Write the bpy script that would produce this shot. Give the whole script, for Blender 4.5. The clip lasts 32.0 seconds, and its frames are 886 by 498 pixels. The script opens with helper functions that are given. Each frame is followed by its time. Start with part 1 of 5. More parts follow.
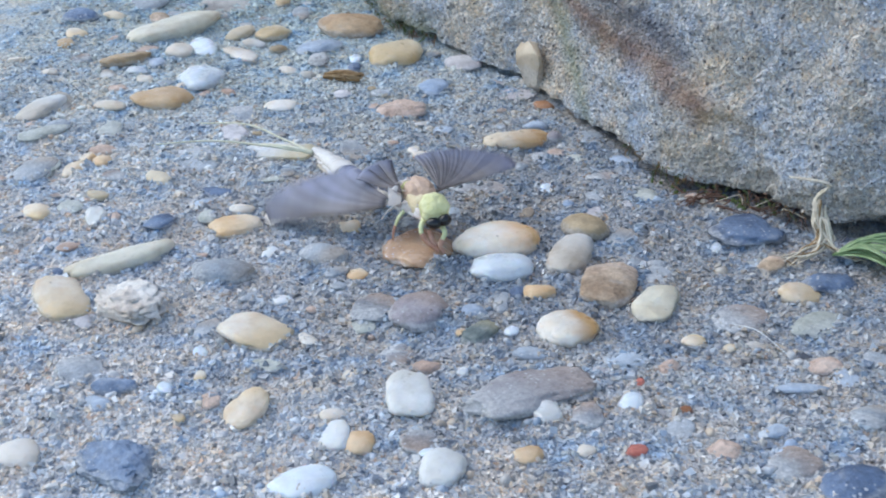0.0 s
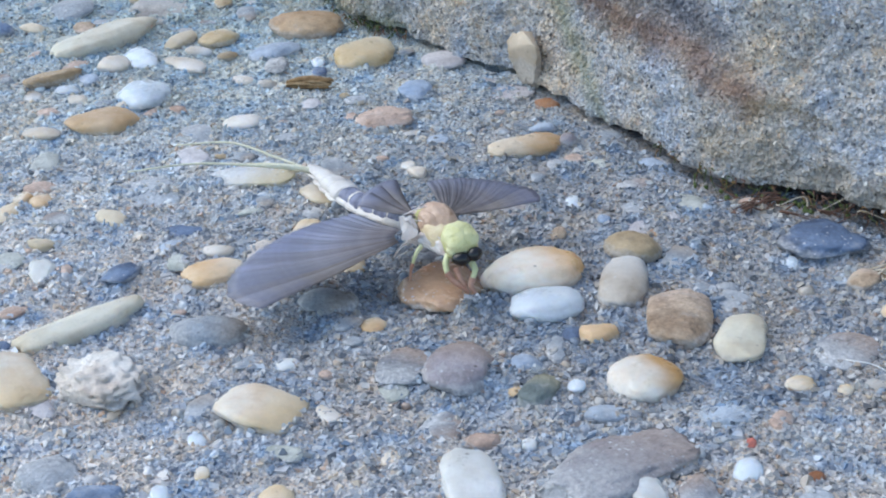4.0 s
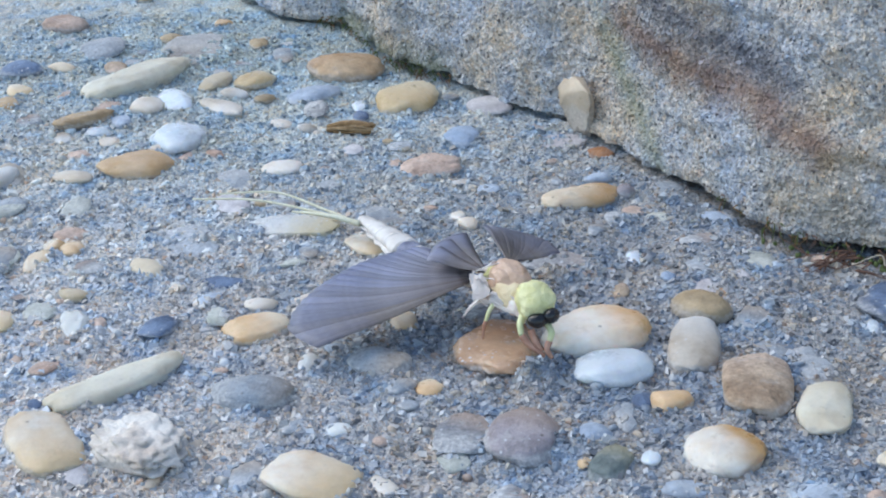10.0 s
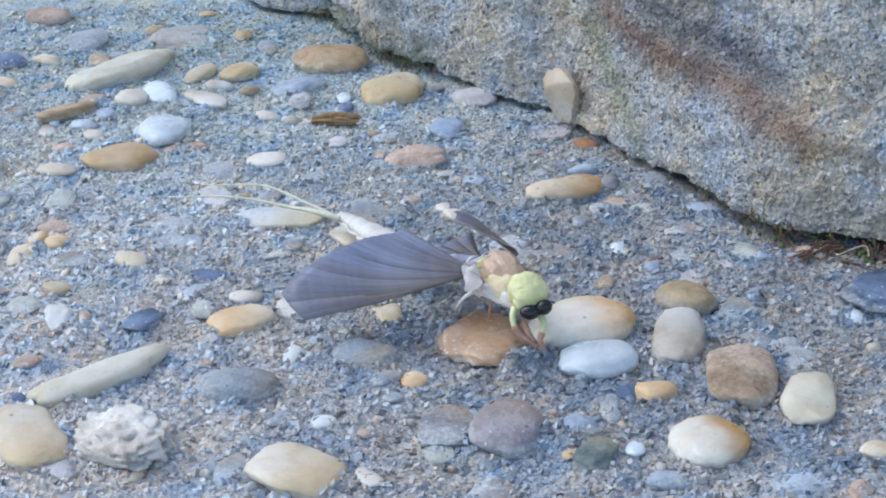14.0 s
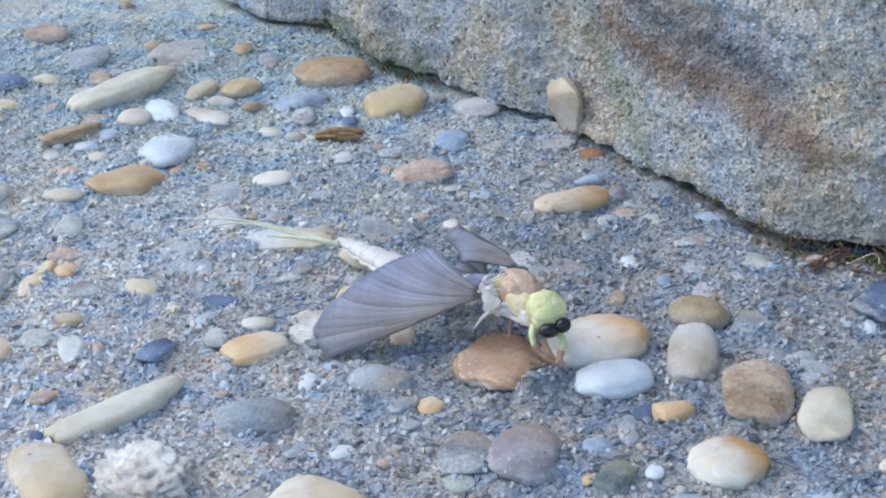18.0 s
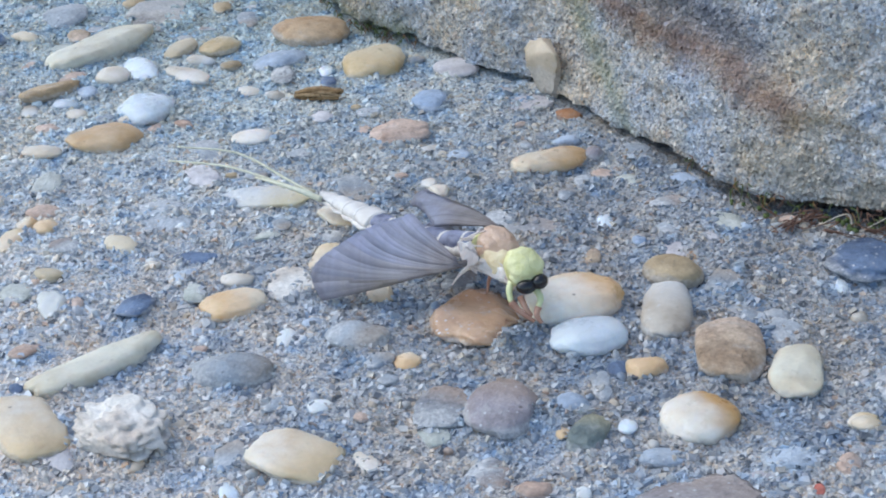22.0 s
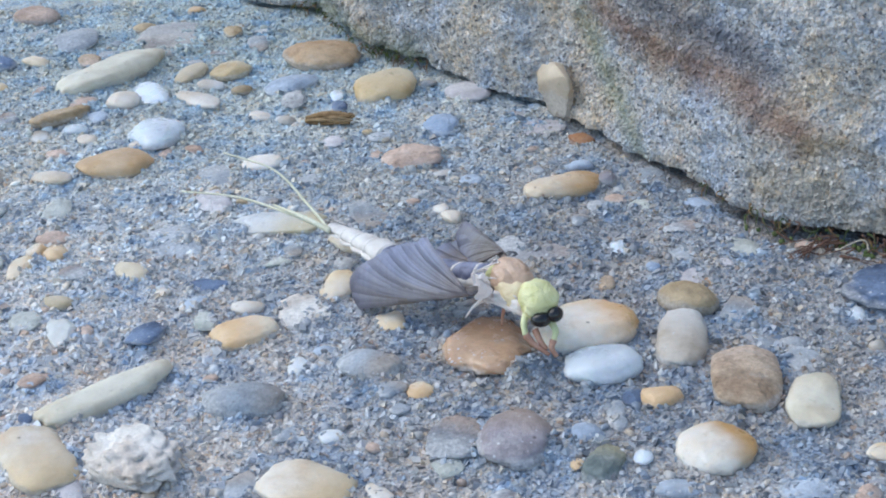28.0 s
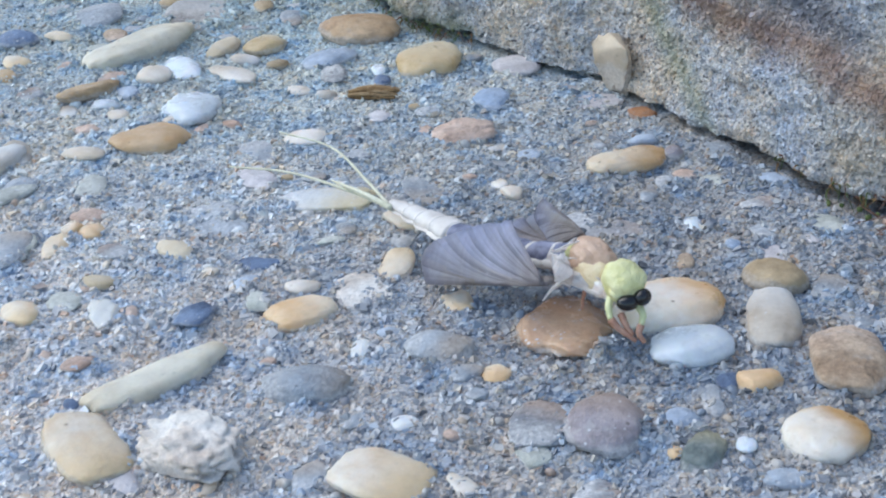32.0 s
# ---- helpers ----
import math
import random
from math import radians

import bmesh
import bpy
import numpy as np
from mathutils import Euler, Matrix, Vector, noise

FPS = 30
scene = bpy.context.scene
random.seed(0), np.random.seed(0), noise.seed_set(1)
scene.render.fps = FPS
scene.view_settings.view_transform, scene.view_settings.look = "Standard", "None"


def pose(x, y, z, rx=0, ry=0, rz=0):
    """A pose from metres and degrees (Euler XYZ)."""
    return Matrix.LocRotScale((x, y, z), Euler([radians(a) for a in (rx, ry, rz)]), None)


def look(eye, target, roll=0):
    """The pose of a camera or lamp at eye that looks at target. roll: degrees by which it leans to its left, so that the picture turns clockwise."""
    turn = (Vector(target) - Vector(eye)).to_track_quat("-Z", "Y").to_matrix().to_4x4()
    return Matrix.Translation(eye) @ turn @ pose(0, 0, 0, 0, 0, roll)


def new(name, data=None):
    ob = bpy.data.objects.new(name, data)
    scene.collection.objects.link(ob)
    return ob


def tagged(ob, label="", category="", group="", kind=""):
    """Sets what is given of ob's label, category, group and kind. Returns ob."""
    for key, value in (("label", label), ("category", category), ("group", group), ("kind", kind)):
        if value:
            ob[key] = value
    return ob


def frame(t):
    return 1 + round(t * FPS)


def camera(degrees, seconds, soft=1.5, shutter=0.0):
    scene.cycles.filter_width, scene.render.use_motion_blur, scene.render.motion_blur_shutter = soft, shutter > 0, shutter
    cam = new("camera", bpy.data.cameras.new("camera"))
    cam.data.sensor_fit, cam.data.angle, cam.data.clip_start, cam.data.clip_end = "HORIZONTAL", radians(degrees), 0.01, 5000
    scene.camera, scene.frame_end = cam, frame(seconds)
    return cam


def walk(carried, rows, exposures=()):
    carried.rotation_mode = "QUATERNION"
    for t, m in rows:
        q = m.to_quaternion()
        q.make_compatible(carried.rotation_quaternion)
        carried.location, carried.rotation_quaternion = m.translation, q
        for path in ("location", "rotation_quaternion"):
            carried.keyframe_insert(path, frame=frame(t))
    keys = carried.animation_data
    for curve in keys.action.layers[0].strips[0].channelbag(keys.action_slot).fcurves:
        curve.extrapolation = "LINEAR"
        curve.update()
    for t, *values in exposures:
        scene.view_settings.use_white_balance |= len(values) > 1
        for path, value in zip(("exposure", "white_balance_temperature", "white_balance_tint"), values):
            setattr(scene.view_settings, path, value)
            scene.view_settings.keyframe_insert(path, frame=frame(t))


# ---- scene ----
cam = camera(33, 32.0, soft=1.95, shutter=0.5)
walk(cam, [
    (0.0, pose(0.02235, -0.16676, 0.07033, 64.902, 0.928, 5.874)),
    (0.5, pose(0.01745, -0.15369, 0.06464, 64.901, 0.722, 3.527)),
    (1.0, pose(0.01532, -0.13527, 0.05563, 66.379, -0.378, 0.907)),
    (1.5, pose(0.01218, -0.14164, 0.05584, 66.250, 0.519, 0.368)),
    (2.0, pose(0.01374, -0.13863, 0.05493, 65.844, 0.711, 0.290)),
    (2.5, pose(0.01309, -0.13873, 0.05511, 64.734, 0.832, -0.197)),
    (3.0, pose(0.01174, -0.14083, 0.05864, 64.115, 1.354, -0.428)),
    (3.5, pose(0.00951, -0.14129, 0.06294, 64.041, 2.733, 0.532)),
    (4.0, pose(0.00880, -0.14075, 0.06265, 64.472, 2.790, 1.086)),
    (4.5, pose(0.00813, -0.14002, 0.06308, 64.665, 2.917, 1.263)),
    (6.5, pose(0.00933, -0.13950, 0.06270, 65.045, 2.998, 1.651)),
    (7.0, pose(0.00827, -0.13871, 0.06289, 65.198, 3.088, 1.518)),
    (7.5, pose(0.00853, -0.13910, 0.06202, 65.173, 2.375, 1.723)),
    (8.0, pose(0.00821, -0.13889, 0.06190, 65.106, 2.389, 1.575)),
    (8.5, pose(0.00836, -0.13866, 0.06196, 64.814, 2.519, 1.438)),
    (9.0, pose(0.00736, -0.13851, 0.06237, 64.719, 2.316, 1.381)),
    (9.5, pose(0.00385, -0.13489, 0.06126, 65.146, 2.036, 1.419)),
    (10.0, pose(0.00433, -0.13298, 0.06037, 66.178, 2.258, 1.784)),
    (10.5, pose(0.00410, -0.13418, 0.05966, 66.856, 2.036, 1.960)),
    (11.0, pose(0.00434, -0.13441, 0.05971, 66.959, 2.222, 2.024)),
    (11.5, pose(0.00469, -0.13449, 0.05944, 66.615, 2.341, 1.937)),
    (12.0, pose(0.00446, -0.13450, 0.05995, 66.248, 2.232, 1.568)),
    (12.5, pose(0.00440, -0.13432, 0.06012, 66.052, 2.209, 1.482)),
    (13.0, pose(0.00429, -0.13381, 0.06064, 65.953, 2.371, 1.348)),
    (13.5, pose(0.00447, -0.13300, 0.06071, 65.885, 2.378, 1.315)),
    (14.0, pose(0.00457, -0.13297, 0.06041, 65.821, 2.217, 1.270)),
    (14.5, pose(0.00467, -0.13279, 0.06070, 65.717, 2.301, 1.159)),
    (16.5, pose(0.00366, -0.13262, 0.06135, 65.208, 2.130, 1.022)),
    (17.0, pose(0.00320, -0.13293, 0.06204, 65.321, 2.432, 0.957)),
    (17.5, pose(0.00268, -0.13323, 0.06317, 65.360, 2.858, 0.983)),
    (18.0, pose(0.00360, -0.13155, 0.06350, 65.203, 3.734, 0.526)),
    (18.5, pose(0.00413, -0.13165, 0.06361, 64.398, 3.537, 0.250)),
    (19.0, pose(0.00379, -0.13240, 0.06344, 64.222, 3.259, 0.069)),
    (19.5, pose(0.00447, -0.13255, 0.06310, 64.120, 3.319, 0.114)),
    (20.0, pose(0.00486, -0.13246, 0.06282, 63.896, 3.200, 0.127)),
    (20.5, pose(0.00451, -0.13231, 0.06269, 63.817, 3.226, -0.003)),
    (21.0, pose(0.00424, -0.13240, 0.06314, 63.612, 3.326, -0.116)),
    (21.5, pose(0.00412, -0.13248, 0.06269, 63.416, 2.819, 0.025)),
    (22.0, pose(0.00366, -0.13291, 0.06350, 63.793, 3.073, -0.091)),
    (22.5, pose(0.00383, -0.13252, 0.06312, 63.747, 3.027, 0.035)),
    (23.0, pose(0.00418, -0.13245, 0.06308, 63.818, 3.033, 0.153)),
    (23.5, pose(0.00364, -0.13311, 0.06331, 63.881, 2.929, 0.157)),
    (24.0, pose(0.00366, -0.13314, 0.06299, 64.000, 2.910, 0.209)),
    (24.5, pose(0.00434, -0.13194, 0.06317, 63.979, 3.244, 0.185)),
    (25.0, pose(0.00501, -0.13053, 0.06290, 63.917, 3.262, 0.157)),
    (25.5, pose(0.00385, -0.13164, 0.06296, 64.020, 2.887, 0.129)),
    (26.0, pose(0.00362, -0.13149, 0.06308, 64.452, 3.061, 0.186)),
    (26.5, pose(0.00356, -0.13155, 0.06360, 64.607, 3.481, 0.132)),
    (28.5, pose(0.00347, -0.13155, 0.06362, 64.486, 3.248, 0.288)),
    (29.0, pose(0.00328, -0.13161, 0.06347, 64.418, 3.181, 0.320)),
    (29.5, pose(0.00324, -0.13154, 0.06373, 64.420, 3.245, 0.343)),
    (30.0, pose(0.00359, -0.13097, 0.06376, 64.389, 3.240, 0.451)),
    (30.5, pose(0.00316, -0.13120, 0.06270, 64.537, 2.953, 0.536)),
    (31.0, pose(0.00187, -0.12894, 0.06232, 64.579, 2.801, 0.601)),
    (31.5, pose(-0.00392, -0.12737, 0.05788, 64.493, 2.974, 0.496)),
    (32.0, pose(-0.00331, -0.12443, 0.05850, 64.441, 3.232, 0.013)),
], exposures=[(0, 0.77, 6400, 4), (32, 0.77, 6400, 4)])

# ---- light: open shade under a bright sky ----
world = bpy.data.worlds.new("sky")
scene.world = world
world.use_nodes = True
wn = world.node_tree.nodes
sky = wn.new("ShaderNodeTexSky")
sky.sky_type, sky.sun_disc = "NISHITA", False
sky.sun_elevation, sky.sun_rotation = radians(52), radians(290)
world.node_tree.links.new(sky.outputs[0], wn["Background"].inputs[0])
wn["Background"].inputs[1].default_value = 0.15
sun = new("sun", bpy.data.lights.new("sun", "SUN"))
sun.data.energy, sun.data.angle, sun.data.color = 0.8, radians(60), (1.0, 0.96, 0.90)
sun.matrix_world = look((-0.66, 0.24, 0.9), (0, 0, 0))

MM = 0.001


# ---- materials ----
class Nodes:
    def __init__(self, name):
        self.mat = bpy.data.materials.new(name)
        self.mat.use_nodes = True
        self.tree = self.mat.node_tree
        self.bsdf = self.tree.nodes["Principled BSDF"]
        self.coord = self.add("ShaderNodeTexCoord")
        self.place = self.coord.outputs["Object"]

    def add(self, kind, **sockets):
        node = self.tree.nodes.new(kind)
        for key, value in sockets.items():
            self.put(node, key, value)
        return node

    def put(self, node, key, value):
        socket = node.inputs[int(key[1:])] if key[0] == "i" and key[1:].isdigit() else node.inputs[key]
        if isinstance(value, bpy.types.NodeSocket):
            self.tree.links.new(value, socket)
        else:
            socket.default_value = value

    def noise(self, scale, detail=4.0, rough=0.6, where=None):
        n = self.add("ShaderNodeTexNoise", Vector=where or self.place)
        n.inputs["Scale"].default_value, n.inputs["Detail"].default_value, n.inputs["Roughness"].default_value = scale, detail, rough
        return n.outputs["Fac"]

    def cells(self, scale, out="Color", feature="F1"):
        n = self.add("ShaderNodeTexVoronoi", Vector=self.place)
        n.feature = feature
        n.inputs["Scale"].default_value = scale
        return n.outputs[out]

    def ramp(self, fac, stops, step=False):
        n = self.add("ShaderNodeValToRGB", Fac=fac)
        n.color_ramp.interpolation = "CONSTANT" if step else "LINEAR"
        n.color_ramp.elements.remove(n.color_ramp.elements[1])
        for k, (at, c) in enumerate(stops):
            e = n.color_ramp.elements.new(at) if k else n.color_ramp.elements[0]
            e.position, e.color = at, (*c, 1)
        return n.outputs[0]

    def mix(self, fac, a, b, how="MIX"):
        n = self.add("ShaderNodeMix")
        n.data_type, n.blend_type = "RGBA", how
        self.put(n, "i0", fac)
        for i, v in ((6, a), (7, b)):
            self.put(n, "i%d" % i, v if isinstance(v, bpy.types.NodeSocket) else (*v, 1))
        return n.outputs[2]

    def math(self, how, a, b=0.0):
        n = self.add("ShaderNodeMath")
        n.operation = how
        self.put(n, "i0", a)
        self.put(n, "i1", b)
        return n.outputs[0]

    def bump(self, height, metres, strength=1.0):
        n = self.add("ShaderNodeBump", Height=height)
        n.inputs["Distance"].default_value, n.inputs["Strength"].default_value = metres, strength
        if self.bsdf.inputs["Normal"].is_linked:
            self.tree.links.new(self.bsdf.inputs["Normal"].links[0].from_socket, n.inputs["Normal"])
        self.put(self.bsdf, "Normal", n.outputs[0])

    def done(self, colour, rough=0.6, spec=0.4, **more):
        self.put(self.bsdf, "Base Color", colour if isinstance(colour, bpy.types.NodeSocket) else (*colour, 1))
        self.put(self.bsdf, "Roughness", rough)
        self.put(self.bsdf, "Specular IOR Level", spec)
        for key, value in more.items():
            self.put(self.bsdf, key.replace("_", " "), value)
        return self.mat


GRAIN_STOPS = [(0.0, (0.08, 0.09, 0.11)), (0.05, (0.23, 0.25, 0.30)), (0.12, (0.40, 0.41, 0.43)), (0.25, (0.56, 0.55, 0.56)),
               (0.40, (0.74, 0.72, 0.69)), (0.54, (0.63, 0.51, 0.39)), (0.61, (0.92, 0.92, 0.92)), (0.72, (0.66, 0.63, 0.64)),
               (0.80, (0.79, 0.66, 0.51)), (0.88, (0.34, 0.43, 0.55)), (0.93, (0.62, 0.41, 0.28)), (0.96, (0.84, 0.85, 0.87))]


def painted_shade(n, colour):
    """Shade beside the block, painted into the concrete's colour, with a ragged rim."""
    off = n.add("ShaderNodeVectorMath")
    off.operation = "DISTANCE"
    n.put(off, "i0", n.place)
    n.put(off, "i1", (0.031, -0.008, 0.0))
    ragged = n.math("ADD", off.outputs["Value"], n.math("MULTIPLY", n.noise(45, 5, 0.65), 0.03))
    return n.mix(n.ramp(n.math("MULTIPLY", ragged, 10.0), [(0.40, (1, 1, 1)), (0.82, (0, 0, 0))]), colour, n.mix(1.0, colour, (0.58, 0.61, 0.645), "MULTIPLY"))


def tinted(n, colour):
    """Bluish and buff patches of the mortar, a few millimetres across."""
    tint = n.ramp(n.noise(170, 4, 0.6), [(0.31, (0.70, 0.87, 1.07)), (0.48, (1, 1, 1)), (0.64, (1.17, 1.05, 0.92))])
    tint = n.mix(1.0, tint, n.ramp(n.noise(60, 3, 0.6), [(0.30, (0.88, 0.88, 0.89)), (0.70, (1.14, 1.13, 1.12))]), "MULTIPLY")
    return n.mix(1.0, colour, tint, "MULTIPLY")


def far_tint(n, colour):
    """Darker, blue-green tone of the concrete well away from the insect, with a ragged rim."""
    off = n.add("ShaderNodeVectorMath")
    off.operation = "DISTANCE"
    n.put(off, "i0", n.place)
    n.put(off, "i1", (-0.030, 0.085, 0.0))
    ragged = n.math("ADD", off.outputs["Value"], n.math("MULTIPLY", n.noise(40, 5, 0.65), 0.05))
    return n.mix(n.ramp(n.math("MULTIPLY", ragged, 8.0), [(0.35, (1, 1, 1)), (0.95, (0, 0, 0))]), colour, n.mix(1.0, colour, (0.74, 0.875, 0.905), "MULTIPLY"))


def concrete_material():
    n = Nodes("sandy_concrete")
    tone = n.ramp(n.noise(55, 5), [(0.3, (0.34, 0.34, 0.35)), (0.7, (0.50, 0.49, 0.48))])
    split = n.add("ShaderNodeSeparateColor", Color=n.cells(2300))
    sand = n.ramp(split.outputs[0], GRAIN_STOPS, True)
    split2 = n.add("ShaderNodeSeparateColor", Color=n.cells(5200))
    dust = n.ramp(split2.outputs[1], GRAIN_STOPS, True)
    colour = tinted(n, n.mix(0.5, n.mix(0.5, tone, sand), dust))
    colour = far_tint(n, painted_shade(n, colour))
    n.bump(n.cells(2300, "Distance"), 0.0004, 0.55)
    n.bump(n.noise(4200, 3), 0.0002, 0.6)
    return n.done(colour, 0.85, 0.25)


def glint(n):
    """Roughness of loose grains: about a quarter of them are clear-faced quartz."""
    geo = n.add("ShaderNodeNewGeometry")
    pick = n.math("FRACT", n.math("MULTIPLY", geo.outputs["Random Per Island"], 91.7))
    return geo.outputs["Random Per Island"], n.ramp(pick, [(0.0, (0.10,) * 3), (0.26, (0.34,) * 3), (0.5, (0.6,) * 3)], True)


def grain_material():
    n = Nodes("sand_grain")
    pick, rough = glint(n)
    colour = n.ramp(pick, GRAIN_STOPS, True)
    colour = n.mix(0.30, colour, n.ramp(n.noise(2200, 5, 0.7), [(0.3, (0.24, 0.24, 0.25)), (0.72, (0.74, 0.73, 0.71))]))
    return n.done(far_tint(n, painted_shade(n, tinted(n, colour))), rough, 0.6)


def pebble_material(name, low, high, vein=None, rough=0.5, speck=0.15, dust=0.55, glow=0.0):
    """Stone of two tones in soft clouds, with fine specks, dusty pits and, where it has them, veins of a third tone."""
    n = Nodes(name)
    info = n.add("ShaderNodeObjectInfo")
    shift = n.add("ShaderNodeVectorMath")
    n.put(shift, "i0", n.place)
    n.put(shift, "i1", info.outputs["Random"])
    n.place = shift.outputs[0]
    box = n.add("ShaderNodeSeparateXYZ", Vector=n.coord.outputs["Generated"])
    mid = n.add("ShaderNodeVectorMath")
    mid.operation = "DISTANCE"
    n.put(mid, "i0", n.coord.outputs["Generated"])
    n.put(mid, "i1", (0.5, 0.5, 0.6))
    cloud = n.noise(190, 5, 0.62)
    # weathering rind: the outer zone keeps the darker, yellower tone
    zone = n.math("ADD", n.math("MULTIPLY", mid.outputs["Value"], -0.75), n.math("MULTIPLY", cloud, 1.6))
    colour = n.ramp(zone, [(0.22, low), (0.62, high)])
    if vein:
        lean = n.math("ADD", box.outputs[0], n.math("MULTIPLY", n.noise(150, 4, 0.6), 0.9))
        colour = n.mix(n.ramp(n.math("MULTIPLY", lean, 0.6), [(0.50, (0, 0, 0)), (0.78, (0.95, 0.95, 0.95))]), colour, vein)
    quartz = glow > 0.1
    fine = n.ramp(n.noise(2200, 4, 0.7), [(0.35, (0.72, 0.72, 0.72)), (0.65, (1.12, 1.12, 1.12))])
    colour = n.mix(speck * (1.2 if quartz else 3), colour, fine, "MULTIPLY")
    blotch = n.ramp(n.noise(520, 5, 0.65), [(0.32, (0.70, 0.69, 0.68)), (0.52, (1, 1, 1)), (0.70, (1.16, 1.15, 1.13))])
    colour = n.mix(0.28 if quartz else 0.75, colour, blotch, "MULTIPLY")
    pits = n.ramp(n.cells(700, "Distance"), [(0.06, (0.45, 0.43, 0.40)), (0.16, (1, 1, 1))])
    colour = n.mix(speck * 2, colour, pits, "MULTIPLY")
    # a few dark pits and dirt-filled scratches
    nick = n.ramp(n.cells(330, "Distance"), [(0.035, (0.24, 0.20, 0.16)), (0.075, (1, 1, 1))])
    colour = n.mix(0.7, colour, nick, "MULTIPLY")
    dirt = n.ramp(n.noise(420, 6, 0.7), [(0.56, (0, 0, 0)), (0.72, (dust, dust, dust))])
    colour = n.mix(dirt, colour, (0.47, 0.46, 0.45))
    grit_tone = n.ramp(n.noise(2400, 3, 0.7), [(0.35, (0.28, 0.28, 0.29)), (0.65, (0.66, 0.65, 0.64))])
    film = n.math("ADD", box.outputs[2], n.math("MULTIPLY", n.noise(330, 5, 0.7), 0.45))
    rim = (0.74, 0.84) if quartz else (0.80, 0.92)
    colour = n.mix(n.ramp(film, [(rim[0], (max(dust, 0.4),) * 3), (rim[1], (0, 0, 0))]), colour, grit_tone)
    if dust > 0.45:
        # flecks of cement and fine sand that stick to the dull stones
        flecks = n.ramp(n.math("ADD", n.cells(1500, "Distance"), n.math("MULTIPLY", n.noise(300, 4, 0.7), 0.9)), [(0.52, (0.8, 0.8, 0.8)), (0.62, (0, 0, 0))])
        colour = n.mix(flecks, colour, (0.60, 0.60, 0.62))
    if dust > 0.58:
        # one end still carries a skin of mortar
        skin = n.math("ADD", box.outputs[0], n.math("MULTIPLY", n.noise(260, 6, 0.72), 0.9))
        skin_tone = n.mix(0.6, n.ramp(n.noise(90, 3), [(0.3, (0.32, 0.33, 0.36)), (0.7, (0.50, 0.48, 0.47))]), n.ramp(n.noise(2300, 4, 0.7), [(0.32, (0.20, 0.21, 0.24)), (0.5, (0.50, 0.50, 0.50)), (0.68, (0.84, 0.83, 0.82))]))
        colour = n.mix(n.ramp(skin, [(0.66, (dust, dust, dust)), (0.96, (0, 0, 0))]), colour, skin_tone)
    value = n.add("ShaderNodeHueSaturation", Color=colour)
    n.put(value, "Value", n.math("MULTIPLY_ADD", info.outputs["Random"], 0.2))
    value.inputs["Value"].links[0].from_node.inputs[2].default_value = 0.9
    n.bump(n.noise(700, 5), 0.0005, 0.2 if quartz else 0.45)
    n.bump(n.noise(3200, 3, 0.7), 0.0002, 0.2 if quartz else 0.6)
    wear = n.ramp(n.noise(500, 3), [(0.3, (rough - 0.12,) * 3), (0.7, (rough + 0.18,) * 3)])
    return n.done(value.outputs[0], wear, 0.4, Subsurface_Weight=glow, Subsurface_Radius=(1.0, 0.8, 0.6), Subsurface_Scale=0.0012)


